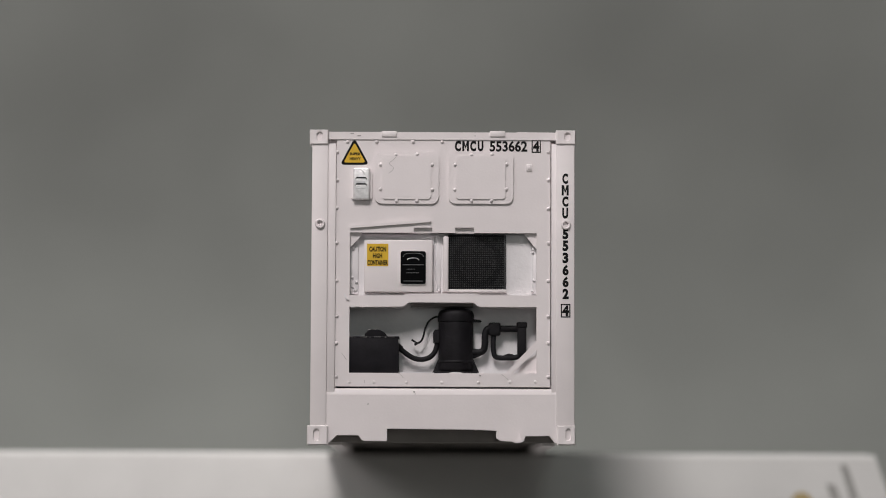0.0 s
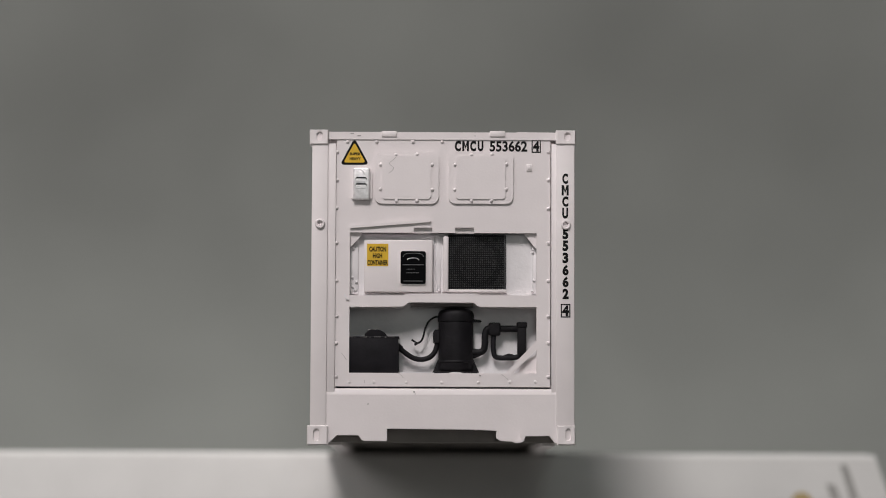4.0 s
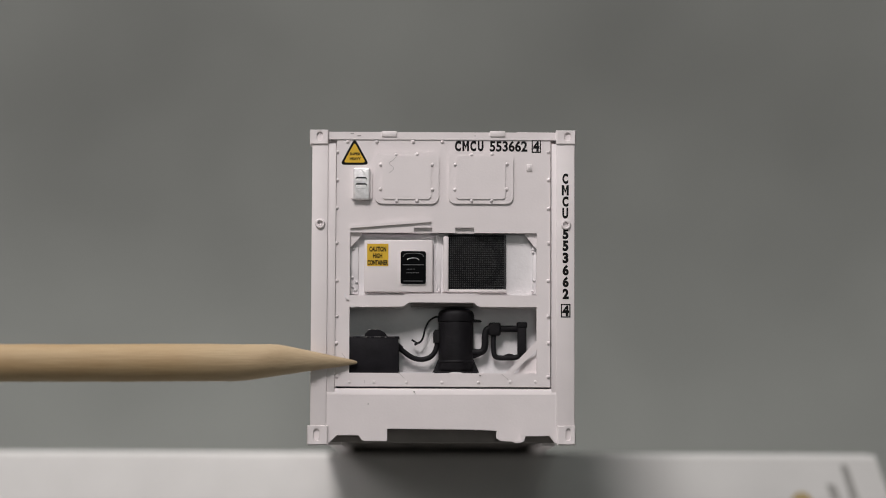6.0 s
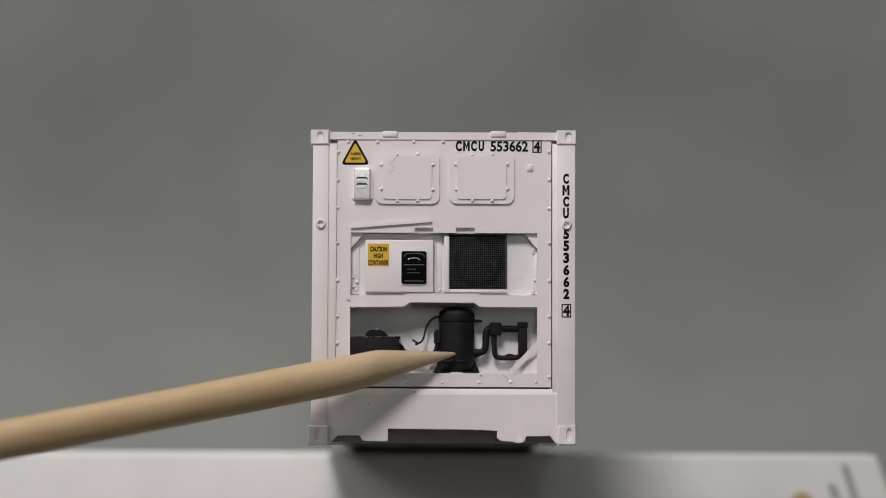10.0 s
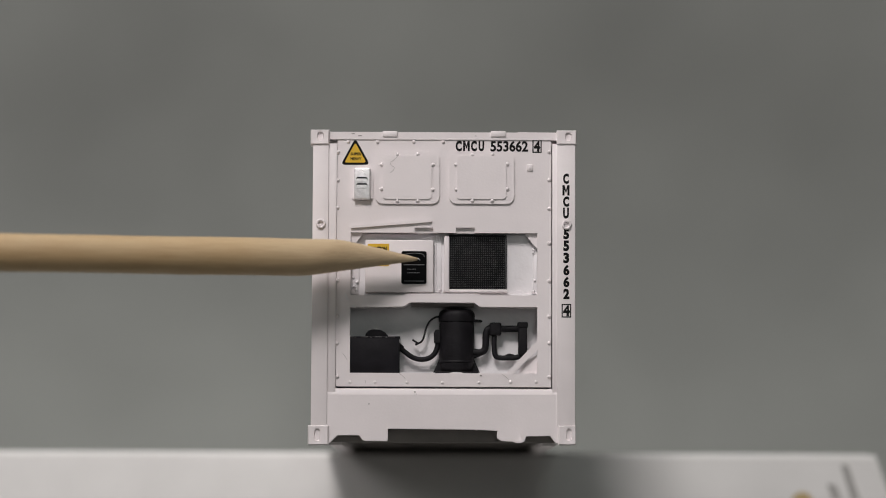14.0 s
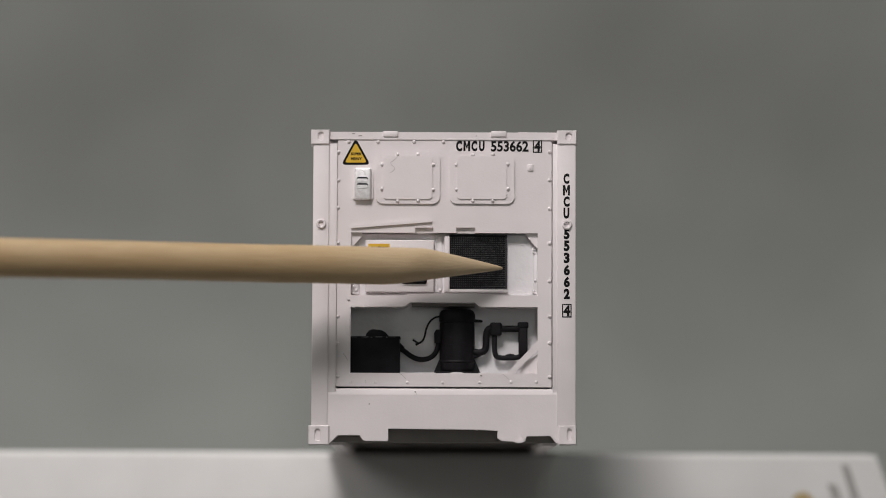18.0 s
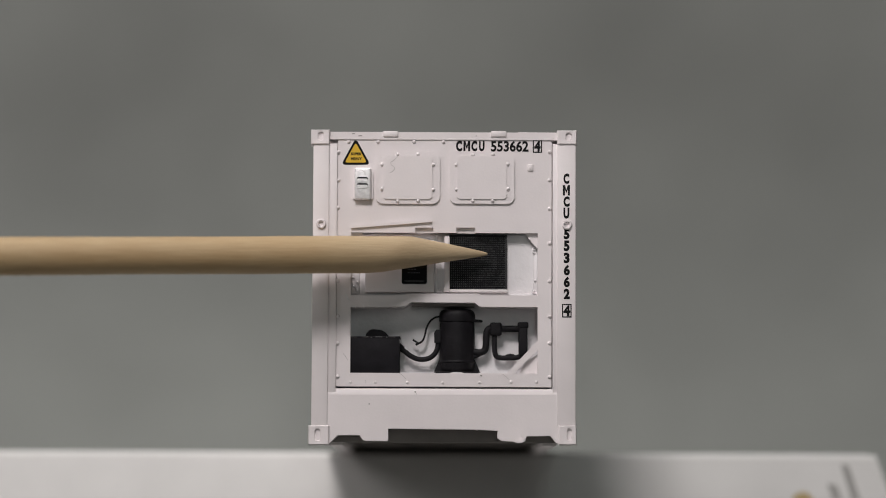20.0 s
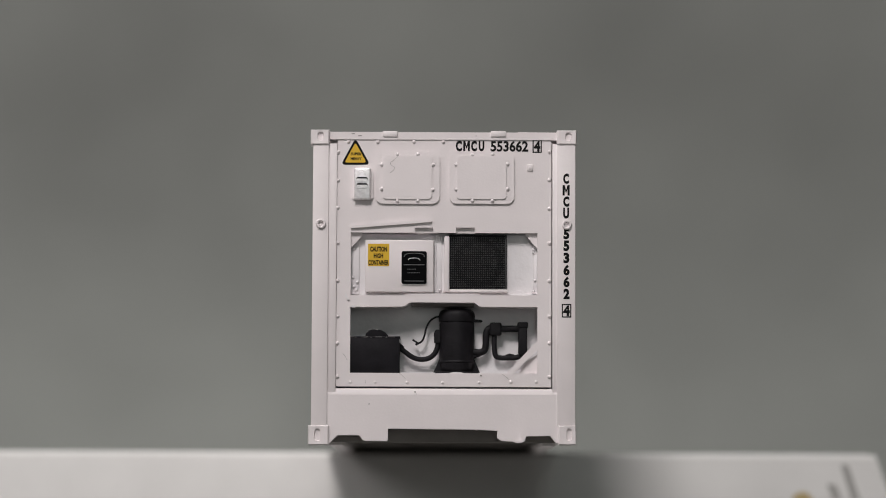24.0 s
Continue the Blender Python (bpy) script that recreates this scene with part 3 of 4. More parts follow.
def lower_bay(box):
    """Compressor, pipes and black electric box in the lower opening."""
    back = 1.95
    part("bay_wall", block(-5.771, 3.759, 5.898, 8.263, back, back + 0.3), INNER, box)
    part("bay_side", block(-5.743, 3.851, -5.355, 8.123, 0.76, back), INNER, box)
    part("bay_side", block(5.453, 3.9, 5.868, 8.172, 0.76, back), INNER, box)
    part("bay_floor", block(-5.742, 3.722, 5.872, 4.128, 0.76, back), INNER, box)
    ebox = part("electric_box", soften(block(-5.373, 4.055, -2.458, 6.145, 0.50, 2.2), 0.05), BLACK_BOX, box)
    part("box_lid", soften(block(-5.451, 6.048, -2.425, 6.185, 0.488, 2.25), 0.04), BLACK_BOX, ebox)
    knob = [(-4.441, 6.098), (-4.41, 6.325), (-4.25, 6.553), (-4.024, 6.635), (-3.506, 6.556), (-3.279, 6.427), (-3.116, 6.234), (-3.115, 6.104)]
    part("knob", soften(prism(knob, 1.0, 1.8), 0.10, 3), BLACK_BOX, ebox)
    # pale line painted along the knob's top as its highlight
    part("worn_highlight_edge", tube([(kx, 1.0, kz) for kx, kz in ((-4.346, 6.406), (-4.218, 6.543), (-3.992, 6.612), (-3.7, 6.581))], 0.018, 5, 3), WORN_HIGHLIGHT, ebox)
    # paint rubbed off the lid's edge
    for x0, z0, x1, z1 in ((-5.275, 6.122, -5.051, 6.145), (-4.986, 6.11, -4.922, 6.136), (-4.665, 6.124, -4.248, 6.148), (-4.119, 6.107, -4.055, 6.136), (-3.863, 6.124, -3.478, 6.149), (-3.253, 6.114, -3.157, 6.144), (-3.092, 6.131, -2.707, 6.152), (-2.468, 5.809, -2.437, 6.002)):
        part("worn_highlight_edge", block(x0, z0, x1, z1, 0.482, 0.52), WORN_HIGHLIGHT, ebox)

    x, zb = 0.809, 4.132
    y = 1.62
    comp = part("compressor", lathe([(0.72, 0.0), (0.90, 0.10), (0.97, 0.26), (0.98, 0.5), (1.0, 0.62), (1.01, 1.7), (1.0, 2.87), (0.975, 2.90), (0.975, 2.93), (1.03, 2.95), (1.04, 3.02), (1.04, 3.32), (1.01, 3.46), (0.93, 3.58), (0.78, 3.66), (0.5, 3.70), (0.02, 3.71)], (x, y, zb), "z", 40), BLACK, box, "matt black compressor tank")
    part("band", lathe([(0.99, 0.56), (1.03, 0.60), (1.03, 0.68), (1.0, 0.72)], (x, y, zb), "z", 40), BLACK, comp)
    for s in (-1, 1):
        foot = [(x + s * 0.6, zb - 0.02), (x + s * 1.36, zb - 0.02), (x + s * 1.30, zb + 0.12), (x + s * 1.02, zb + 0.78), (x + s * 0.6, zb + 0.85)]
        part("foot", soften(prism(foot, y - 0.15, y + 0.3), 0.05), BLACK, comp)
    part("base_plate", soften(block(x - 1.25, zb - 0.04, x + 1.25, zb + 0.06, y - 0.95, y + 0.7), 0.04), BLACK, comp)
    # added dark block that imitates the shade below the raised shelf
    part("shelf_shade_block", soften(block(-1.80, 7.93, 1.80, 8.2, 0.95, 1.9), 0.05), SHADE_GREY, comp, "dark block in place of the shade under the shelf")
    chip = [(0.384, 4.056), (0.416, 4.12), (0.704, 4.16), (1.057, 4.145), (1.217, 4.091), (1.218, 4.043)]
    part("bare_chip", prism(chip, y - 0.97, y - 0.9), INNER, comp, "white patch where the black paint is missing")
    part("valve", soften(prism([(-0.494, 5.868), (-0.513, 6.42), (-0.4, 6.615), (-0.141, 6.616), (-0.138, 5.87)], 1.15, 1.75), 0.10, 3), BLACK, comp)
    part("lever", soften(prism([(1.736, 7.241), (2.222, 7.178), (2.287, 7.113), (2.222, 7.048), (1.736, 7.046)], 1.3, 1.5), 0.04), BLACK, comp)

    def run(points, depth, r, name="pipe", steps=6, end=None):
        part(name, tube([(px, depth, pz) for px, pz in points], r, 12, steps, end_radius=end), BLACK, box)

    run([(-2.533, 5.632), (-2.208, 5.375), (-1.753, 5.053), (-1.266, 4.909), (-0.781, 4.992), (-0.459, 5.253), (-0.299, 5.642), (-0.268, 5.967)], 1.4, 0.15, "hose")
    part("hose_collar", tube([(px, 1.4, pz) for px, pz in ((-2.566, 5.70), (-2.32, 5.48))], 0.19, 10, 2), BLACK, box)
    run([(-0.177, 7.383), (-0.469, 7.316), (-0.76, 7.087), (-0.953, 6.696), (-1.048, 6.273), (-1.177, 5.98), (-1.371, 5.85), (-1.533, 5.914), (-1.729, 6.043)], 1.42, 0.055, "capillary_tube")
    run([(-1.565, 5.751), (-1.371, 5.85), (-1.177, 5.98)], 1.41, 0.075, "capillary_tube", 4, 0.03)
    run([(1.677, 5.359), (2.131, 5.329), (2.389, 5.459), (2.469, 5.784), (2.484, 6.303), (2.58, 6.628), (2.871, 6.759)], 1.45, 0.20)
    run([(1.679, 5.073), (1.971, 5.172), (2.197, 5.27)], 1.5, 0.14)
    part("filter_block", soften(block(2.677, 6.298, 3.371, 7.046, 1.2, 1.75), 0.12, 3), BLACK, box)
    run([(3.293, 6.696), (3.746, 6.698), (4.459, 6.701)], 1.5, 0.19, "pipe", 2)
    part("receiver", soften(block(4.329, 5.203, 4.844, 7.069, 1.2, 1.75), 0.10, 3), BLACK, box)
    part("receiver_cap", soften(block(4.278, 6.726, 4.893, 7.069, 1.15, 1.78), 0.08, 3), BLACK, box)
    run([(2.969, 6.435), (2.955, 5.916), (2.972, 5.397), (3.07, 5.106), (3.329, 5.026), (3.75, 5.028), (4.203, 5.046), (4.526, 5.21), (4.688, 5.534)], 1.5, 0.15)
    part("weld_lump", soften(prism([(3.426, 5.075), (3.62, 5.206), (3.847, 5.271), (4.041, 5.24), (4.268, 5.111)], 1.4, 1.65), 0.05), BLACK, box)
    part("brace", soften(prism([(3.575, 4.054), (4.023, 4.056), (5.417, 5.458), (5.416, 5.972)], 0.335, 0.72), 0.05), WHITE, box)
    arc = [(4.31 + 1.12 * k / 8 - 0.09 * math.sin(math.pi * k / 8), 4.05 + 1.15 * k / 8 + 0.09 * math.sin(math.pi * k / 8)) for k in range(9)] + [(5.43, 4.05)]
    part("corner_gusset", soften(prism(arc, 0.60, 0.80), 0.02), WHITE, box)


def shell(box):
    """Smooth insulated sides, roof, floor and the rear frame."""
    w, top, long = 7.42, 17.85, 76.2
    part("side_wall", soften(block(-w, 0.9, -w + 0.5, top, 1.4, long - 1.0), 0.05), WHITE, box)
    part("side_wall", soften(block(w - 0.5, 0.9, w, top, 1.4, long - 1.0), 0.05), WHITE, box)
    part("roof", soften(block(-w + 0.3, top - 0.55, w - 0.3, top - 0.05, 0.8, long - 1.0), 0.05), WHITE, box)
    part("rear_wall", soften(block(-w + 0.4, 0.6, w - 0.4, top - 0.3, long - 1.0, long - 0.3), 0.05), WHITE, box)
    # the floor's dark grey includes the shade below the container
    part("floor_pan", block(-w + 0.4, 0.62, w - 0.4, 1.0, 1.7, long - 0.6), SHADE_GREY, box)
    for s in (-1, 1):
        part("bottom_rail", soften(block(s * 6.1 - 0.4, 0.0, s * 6.1 + 0.4, 0.95, 1.7, long - 1.0), 0.06), WHITE, box)
        for z0, z1 in ((0, 1.1), (top - 0.8, top + 0.15)):
            part("rear_casting", soften(block(s * 7.1 - 0.52, z0, s * 7.1 + 0.52, z1, long - 1.1, long), 0.06), WHITE, box)
    # skirt and cross members carry the fork pockets' shade in their grey
    part("front_skirt", soften(block(-6.6, 0.17, 6.6, 0.98, 1.15, 1.6), 0.04), SHADE_GREY, box)
    part("front_cross_member", soften(block(-6.5, 0.24, 6.5, 0.95, 5.0, 5.5), 0.05), SHADE_GREY, box)
    for i in range(9):
        y = 10.4 + i * 7.4
        part("cross_member", block(-5.7, 0.30, 5.7, 0.66, y, y + 0.5), SHADE_GREY, box)


def scars(box):
    """Specks, chips and a fibre caught in the paint."""
    fibre = [(-2.639, 16.447), (-2.831, 16.251), (-3.024, 16.12), (-2.991, 15.958), (-2.829, 15.861), (-2.828, 15.699), (-3.053, 15.503)]
    part("fibre", tube([(x, FACE - 0.193, z) for x, z in fibre], 0.008, 5, 5), DIRT, box)
    line = [(-6.511, 16.007), (-6.346, 15.521), (-6.245, 14.969)]
    part("fibre", tube([(x, 0.25, z) for x, z in line], 0.012, 5, 4), DIRT, box)
    hair = [(2.75, 16.60), (2.86, 16.45), (3.02, 16.36), (3.16, 16.22)]
    part("fibre", tube([(x, FACE - 0.135, z) for x, z in hair], 0.010, 5, 4), DIRT, box)
    for x, z, r in ((0.38, 17.50, 0.07), (-5.60, 17.80, 0.05), (6.30, 17.55, 0.06), (-4.25, 7.86, 0.05), (-4.55, 7.84, 0.06), (-5.05, 7.83, 0.07), (1.95, 0.86, 0.05), (-2.6, 8.68, 0.04)):
        part("paint_lump", lathe([(r, 0.05), (r * 0.9, -0.03), (r * 0.45, -0.07)], (x, 0.30, z), "y", 8), WHITE, box)
    for pts, y in (([(-1.615, 3.037), (-1.535, 3.038), (-1.503, 2.974), (-1.583, 2.957)], 0.17), ([(-1.518, 2.91), (-1.454, 2.884), (-1.47, 2.852)], 0.15), ([(-5.297, 17.787), (-5.103, 17.798), (-5.071, 17.752), (-5.232, 17.745)], 0.24), ([(-4.908, 17.675), (-4.682, 17.689), (-4.682, 17.643), (-4.876, 17.629)], 0.235), ([(1.782, 17.688), (1.879, 17.695), (1.879, 17.652)], 0.235),
                   ([(-4.19, 2.338), (-4.126, 2.338), (-4.142, 2.274), (-4.206, 2.274)], 0.15), ([(2.148, 3.999), (2.244, 3.968), (2.212, 3.903), (2.116, 3.935)], FACE - 0.02)):
        part("paint_chip", prism(pts, y, y + 0.06), DIRT, box)
    for a, b, y in (((-2.47, 4.075), (-2.116, 3.756), FACE - 0.004), ((3.398, 4.037), (3.784, 3.718), FACE - 0.004), ((-5.686, 5.185), (-5.426, 4.8), FACE - 0.004), ((-4.391, 3.65), (-4.39, 3.49), FACE - 0.004)):
        part("scratch", tube([(a[0], y, a[1]), ((a[0] + b[0]) / 2 + 0.02, y, (a[1] + b[1]) / 2), (b[0], y, b[1])], 0.010, 4, 3), DIRT, box)
    for pts in ([(-5.583, 8.628), (-5.486, 8.532), (-5.42, 8.339), (-5.323, 8.243), (-5.452, 8.242), (-5.55, 8.435)], [(-5.256, 7.888), (-5.096, 7.921), (-4.967, 7.858), (-5.127, 7.792)], [(-4.903, 7.89), (-4.742, 7.907), (-4.774, 7.81)]):
        part("paint_flake", soften(prism(pts, FACE - 0.10, FACE + 0.1), 0.02), INNER, box)


def model_container():
    box = thing("model_container", 0, 0, BOX_TOP, "white scale-model refrigerated container overhanging a card box", "model container")
    shell(box)
    end_frame(box)
    upper_bay(box)
    lower_bay(box)
    machinery_panel(box)
    scars(box)
    return box


# ---- toothpick ----
def toothpick():
    """A round birch toothpick: tip at the origin, shaft along -x."""
    pick = thing("toothpick", 0, 0, 0, "pale birch toothpick with a sharpened tip, held pointing", "toothpick")
    sides = 40
    # the point is cut askew: its shoulder lies nearer to the tip above than below
    tip = [0.0, 0.03, 0.08, 0.2, 0.5, 0.9, 1.4, 2.0, 2.6, 3.2, 3.8, 4.2, 4.6, 5.0, 5.4, 5.8, 6.2, 6.6, 7.0, 7.4]
    shaft = [7.4 + 1.2 * i for i in range(44)] + [60.2, 62.0, 65.0]

    def radius_at(d, a):
        if d > 59.2:
            return max(0.06, 1 - ((d - 59.2) / 6.2) ** 1.5)
        cone = 0.075 + 0.925 * (d / (5.65 - 1.0 * math.sin(a))) ** 0.96 - 0.05 * math.exp(-d / 0.05)
        k = 0.035
        m = max(0.0, k * 2 - abs(cone - 1)) / (k * 2)
        return min(cone, 1.0) - m * m * k * 0.5

    for name, rows in (("shaft", shaft), ("sharpened_tip", tip)):
        bm = bmesh.new()
        rings = []
        for d in rows:
            one = []
            for k in range(sides):
                a = 2 * math.pi * k / sides
                bend = Vector((math.cos(a) * 1.2, math.sin(a) * 1.2, d * 0.22))
                rr = 1.05 * radius_at(d, a) * (1 + 0.03 * noise.noise(bend) + 0.015 * noise.noise(bend * 4))
                one.append(bm.verts.new((-d, rr * math.cos(a), rr * math.sin(a))))
            rings.append(one)
        for a, b in zip(rings, rings[1:]):
            for k in range(sides):
                bm.faces.new((a[k], a[(k + 1) % sides], b[(k + 1) % sides], b[k]))
        bm.faces.new(rings[0][::-1] if name == "sharpened_tip" else rings[-1])
        part(name, bm, WOOD, pick)
    return pick


room()
work_table()
backdrop()
card_box()
model_container()
PICK = toothpick()


def motions():
    walk(PICK, [
        (0.0, pose(-0.03946, 0.00200, 0.09073, 0, -4.68, 5.82)),
        (2.5, pose(-0.03940, 0.00176, 0.09069, 0, -4.68, 5.83)),
        (4.0, pose(-0.03945, 0.00162, 0.09465, 0, -5.20, 5.83)),
        (4.4, pose(-0.03500, 0.00158, 0.09640, 0, -6.60, 5.76)),
        (4.5, pose(-0.02880, 0.00158, 0.09560, 0, -7.00, 5.74)),
        (4.6, pose(-0.01850, 0.00157, 0.09290, 0, -7.60, 5.72)),
        (4.7, pose(-0.01078, 0.00156, 0.09013, 0, -8.30, 5.73)),
        (4.8, pose(-0.00779, 0.00155, 0.08704, 0, -8.01, 5.74)),
        (4.9, pose(-0.00745, 0.00154, 0.08298, 0, -7.97, 5.75)),
        (5.0, pose(-0.00781, 0.00153, 0.08040, 0, -7.78, 5.76)),
        (5.1, pose(-0.00811, 0.00152, 0.07870, 0, -6.82, 5.77)),
        (5.2, pose(-0.00802, 0.00151, 0.07769, 0, -6.00, 5.77)),
        (5.3, pose(-0.00810, 0.00150, 0.07800, 0, -6.54, 5.77)),
        (5.4, pose(-0.00773, 0.00017, 0.07798, 0, -6.82, 7.78)),
        (5.5, pose(-0.00678, -0.00075, 0.07876, 0, -6.02, 10.28)),
        (5.6, pose(-0.00633, -0.00083, 0.08006, 0, -4.94, 11.76)),
        (5.7, pose(-0.00363, -0.00050, 0.07365, 0, 0.30, 11.75)),
        (5.8, pose(-0.00431, -0.00023, 0.07255, 0, 1.17, 11.74)),
        (5.9, pose(-0.00471, 0.00003, 0.07492, 0, -0.87, 11.71)),
        (6.0, pose(-0.00480, 0.00030, 0.07467, 0, -0.96, 11.69)),
        (6.1, pose(-0.00457, 0.00030, 0.07448, 0, -0.86, 12.28)),
        (6.2, pose(-0.00447, 0.00030, 0.07574, 0, -1.84, 12.76)),
        (6.4, pose(-0.00408, 0.00030, 0.07765, 0, -3.05, 13.33)),
        (6.6, pose(-0.00373, 0.00030, 0.07655, 0, -2.34, 13.91)),
        (6.8, pose(-0.00344, 0.00030, 0.07702, 0, -2.79, 14.48)),
        (7.0, pose(-0.00274, 0.00030, 0.07644, 0, -3.08, 15.06)),
        (7.1, pose(-0.00182, -0.00015, 0.07509, 0, -2.37, 16.25)),
        (7.2, pose(-0.00095, -0.00060, 0.07364, 0, -2.21, 17.45)),
        (7.3, pose(-0.00130, -0.00082, 0.07323, 0, -1.67, 17.47)),
        (7.4, pose(-0.00131, -0.00105, 0.07287, 0, -3.01, 17.51)),
        (7.5, pose(-0.00102, -0.00128, 0.07252, 0, -4.29, 17.54)),
        (7.6, pose(-0.00096, -0.00150, 0.07212, 0, -4.74, 17.57)),
        (7.7, pose(-0.00066, -0.00185, 0.06831, 0, -0.45, 18.20)),
        (7.8, pose(-0.00088, -0.00220, 0.06876, 0, -2.18, 18.81)),
        (7.9, pose(-0.00240, -0.00095, 0.07316, 0, -5.97, 15.22)),
        (8.0, pose(-0.00341, 0.00030, 0.07465, 0, -7.51, 11.63)),
        (8.1, pose(-0.00341, 0.00030, 0.07476, 0, -7.72, 11.83)),
        (8.2, pose(-0.00283, 0.00030, 0.07396, 0, -7.99, 12.03)),
        (8.4, pose(-0.00300, 0.00030, 0.07430, 0, -7.72, 12.41)),
        (8.6, pose(-0.00289, 0.00030, 0.07448, 0, -7.50, 12.79)),
        (8.7, pose(-0.00243, 0.00029, 0.07523, 0, -7.78, 13.65)),
        (8.8, pose(-0.00163, 0.00028, 0.07587, 0, -8.95, 14.52)),
        (8.9, pose(-0.00122, 0.00026, 0.07598, 0, -8.80, 15.38)),
        (9.0, pose(-0.00100, 0.00025, 0.07705, 0, -9.66, 16.23)),
        (9.1, pose(-0.00077, 0.00026, 0.07685, 0, -9.47, 17.08)),
        (9.2, pose(-0.00019, 0.00028, 0.07628, 0, -10.28, 17.93)),
        (9.4, pose(0.00062, 0.00030, 0.07576, 0, -10.60, 19.61)),
        (9.6, pose(0.00062, 0.00030, 0.07576, 0, -10.60, 19.61)),
        (9.8, pose(0.00074, 0.00030, 0.07521, 0, -10.85, 19.62)),
        (10.0, pose(0.00074, 0.00030, 0.07519, 0, -11.50, 19.63)),
        (10.2, pose(0.00079, 0.00030, 0.07493, 0, -11.08, 19.63)),
        (10.4, pose(0.00056, 0.00030, 0.07611, 0, -10.67, 19.61)),
        (10.5, pose(0.00056, 0.00030, 0.07657, 0, -10.73, 19.61)),
        (12.5, pose(-0.01230, -0.00180, 0.07925, 0, -6.10, 17.54)),
        (12.6, pose(-0.01165, -0.00172, 0.08218, 0, -3.62, 17.72)),
        (12.7, pose(-0.00941, -0.00164, 0.08065, 0, 0.99, 17.93)),
        (12.8, pose(-0.00748, -0.00156, 0.08153, 0, -0.91, 18.15)),
        (12.9, pose(-0.00611, -0.00148, 0.08149, 0, -1.50, 18.37)),
        (13.0, pose(-0.00582, -0.00140, 0.08098, 0, -2.10, 18.59)),
        (13.1, pose(-0.00659, -0.00133, 0.08328, 0, -2.66, 18.37)),
        (13.2, pose(-0.00618, -0.00127, 0.08174, 0, -1.98, 18.19)),
        (13.3, pose(-0.00571, -0.00120, 0.08077, 0, -1.63, 18.00)),
        (13.4, pose(-0.00514, -0.00113, 0.08054, 0, -1.81, 17.81)),
        (13.5, pose(-0.00486, -0.00107, 0.08049, 0, -2.00, 17.62)),
        (13.6, pose(-0.00428, -0.00100, 0.07998, 0, -1.72, 17.43)),
        (13.7, pose(-0.00314, -0.00093, 0.08028, 0, -1.34, 17.13)),
        (13.8, pose(-0.00229, -0.00085, 0.08237, 0, -0.82, 16.82)),
        (13.9, pose(-0.00160, -0.00078, 0.08290, 0, -1.24, 16.52)),
        (14.0, pose(-0.00142, -0.00070, 0.08048, 0, -0.80, 16.25)),
        (14.2, pose(-0.00136, -0.00047, 0.08045, 0, -1.09, 15.66)),
        (14.4, pose(-0.00159, -0.00023, 0.08000, 0, -0.99, 15.07)),
        (14.6, pose(-0.00200, 0.00000, 0.08031, 0, -0.95, 14.47)),
        (14.8, pose(-0.00229, 0.00013, 0.08084, 0, -1.15, 14.17)),
        (15.0, pose(-0.00189, 0.00025, 0.08074, 0, -0.76, 13.87)),
        (15.2, pose(-0.00171, 0.00025, 0.07981, 0, -0.86, 13.88)),
        (15.4, pose(-0.00159, 0.00025, 0.07935, 0, -1.01, 13.89)),
        (15.6, pose(-0.00165, 0.00025, 0.07888, 0, 0.11, 13.89)),
        (15.8, pose(-0.00171, 0.00025, 0.07987, 0, -0.69, 13.88)),
        (16.0, pose(-0.00177, 0.00025, 0.08004, 0, -0.34, 13.88)),
        (16.2, pose(-0.00264, 0.00025, 0.07998, 0, -0.47, 13.88)),
        (16.4, pose(-0.00287, 0.00025, 0.07981, 0, -0.83, 13.88)),
        (16.6, pose(-0.00281, 0.00025, 0.07987, 0, -0.45, 13.88)),
        (16.8, pose(-0.00240, 0.00025, 0.07981, 0, -0.66, 13.88)),
        (17.0, pose(-0.00096, 0.00025, 0.07953, 0, -0.52, 13.88)),
        (17.2, pose(-0.00148, 0.00025, 0.07935, 0, -0.65, 13.88)),
        (17.4, pose(-0.00181, 0.00025, 0.07946, 0, -0.40, 13.86)),
        (17.5, pose(-0.00123, 0.00025, 0.07976, 0, -0.64, 13.85)),
        (17.6, pose(-0.00031, 0.00000, 0.08061, 0, -1.04, 15.01)),
        (17.7, pose(-0.00020, -0.00025, 0.08175, 0, -1.43, 16.16)),
        (17.8, pose(0.00072, -0.00050, 0.08190, 0, -1.41, 17.31)),
        (17.9, pose(0.00251, -0.00060, 0.08080, 0, -0.31, 17.61)),
        (18.0, pose(0.00337, -0.00070, 0.07999, 0, -0.60, 17.91)),
        (18.1, pose(0.00268, -0.00064, 0.08010, 0, -1.60, 17.79)),
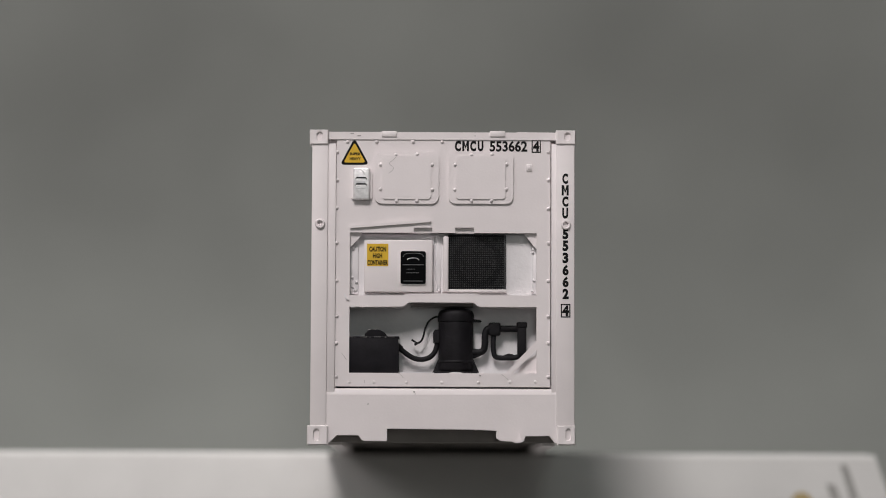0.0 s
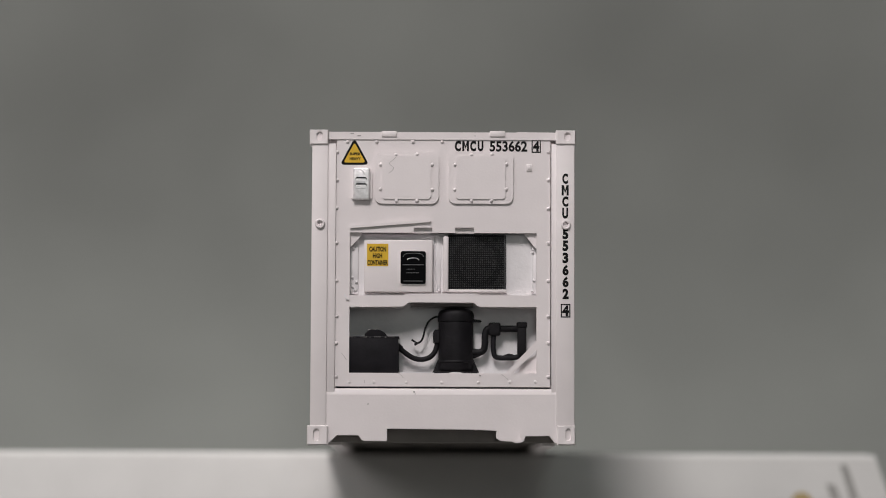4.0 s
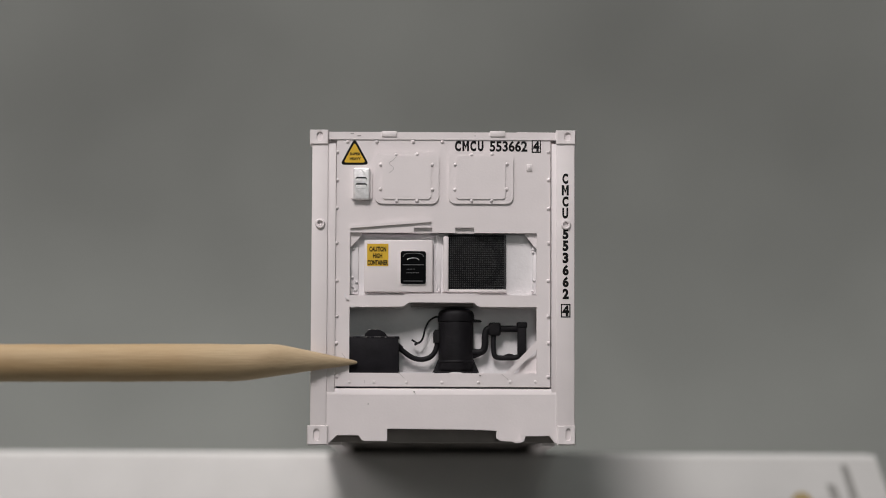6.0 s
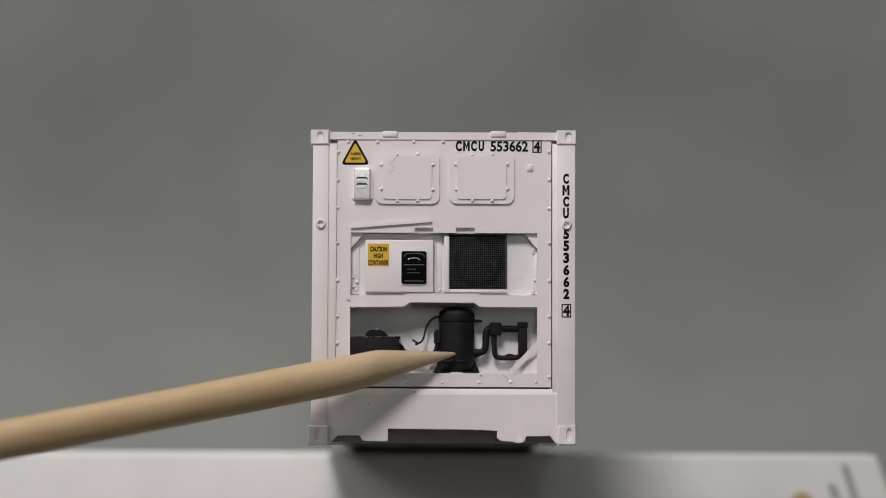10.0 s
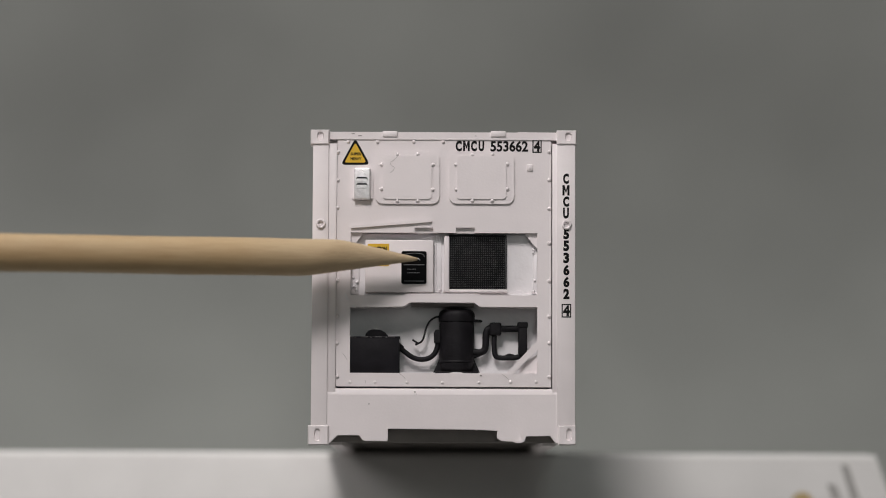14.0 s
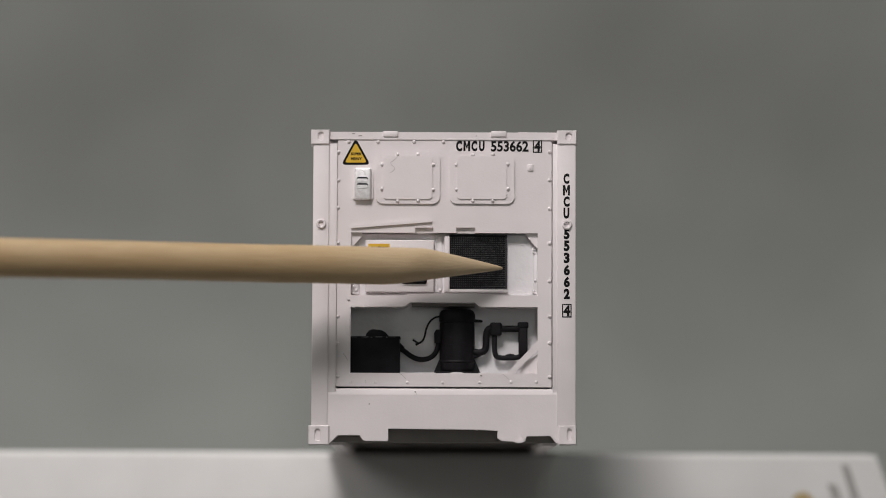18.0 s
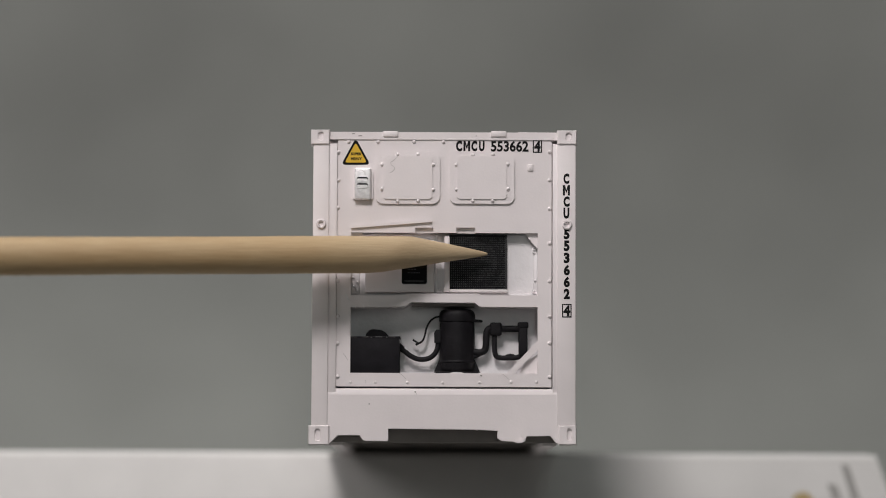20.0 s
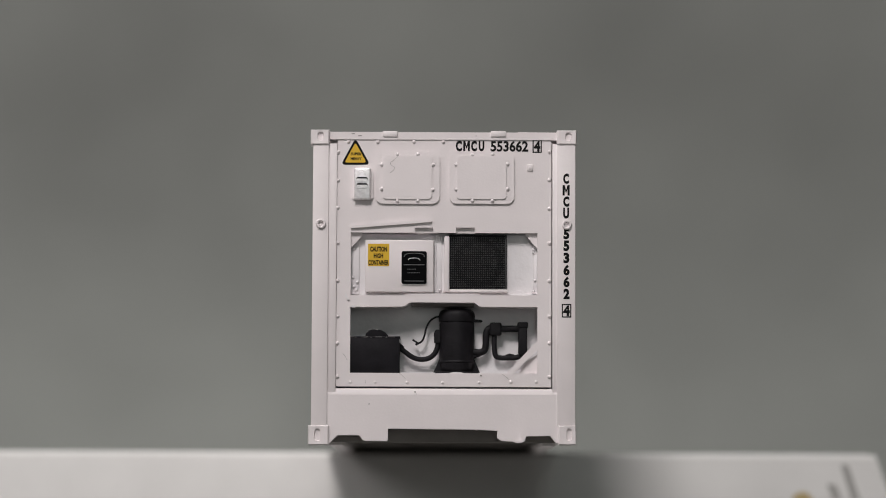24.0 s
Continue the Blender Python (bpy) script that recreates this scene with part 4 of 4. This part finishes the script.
        (18.2, pose(0.00216, -0.00058, 0.08115, 0, -1.70, 17.66)),
        (18.3, pose(0.00211, -0.00052, 0.08092, 0, -1.97, 17.55)),
        (18.4, pose(0.00199, -0.00046, 0.08075, 0, -2.26, 17.43)),
        (18.5, pose(0.00188, -0.00040, 0.08047, 0, -1.91, 17.32)),
        (20.5, pose(0.00264, 0.00033, 0.08146, 0, -1.87, 14.15)),
        (20.6, pose(0.00223, 0.00036, 0.08187, 0, -2.05, 13.99)),
        (20.7, pose(0.00206, 0.00040, 0.08176, 0, -1.88, 13.83)),
        (20.8, pose(0.00148, 0.00040, 0.08112, 0, -2.12, 13.46)),
        (20.9, pose(0.00073, 0.00040, 0.08059, 0, -1.57, 13.08)),
        (21.0, pose(0.00015, 0.00040, 0.08024, 0, -1.34, 12.70)),
        (21.1, pose(0.00015, 0.00044, 0.07995, 0, -1.12, 12.41)),
        (21.2, pose(0.00015, 0.00047, 0.08030, 0, -1.29, 12.12)),
        (21.4, pose(0.00143, 0.00055, 0.07985, 0, -1.05, 11.54)),
        (21.6, pose(0.00148, 0.00055, 0.08049, 0, -1.42, 11.54)),
        (21.8, pose(0.00177, 0.00055, 0.08026, 0, -1.08, 11.54)),
        (22.0, pose(0.00143, 0.00055, 0.08003, 0, -1.06, 11.54)),
        (22.4, pose(0.00172, 0.00055, 0.07997, 0, -1.06, 11.54)),
        (22.8, pose(0.00137, 0.00055, 0.07997, 0, -1.06, 11.54)),
        (23.2, pose(0.00137, 0.00055, 0.07997, 0, -1.22, 11.54)),
        (23.4, pose(0.00154, 0.00055, 0.07979, 0, -1.05, 11.54)),
        (23.5, pose(0.00154, 0.00055, 0.07956, 0, -1.03, 11.54)),
        (23.6, pose(-0.00503, -0.00050, 0.07950, 0, -1.63, 13.92)),
        (23.7, pose(-0.02966, -0.00050, 0.07938, 0, -1.63, 15.04)),
        (23.9, pose(-0.03865, -0.00050, 0.07967, 0, -2.44, 15.85)),
        (24.0, pose(-0.03929, -0.00050, 0.07966, 0, -2.49, 16.18)),
    ])


motions()
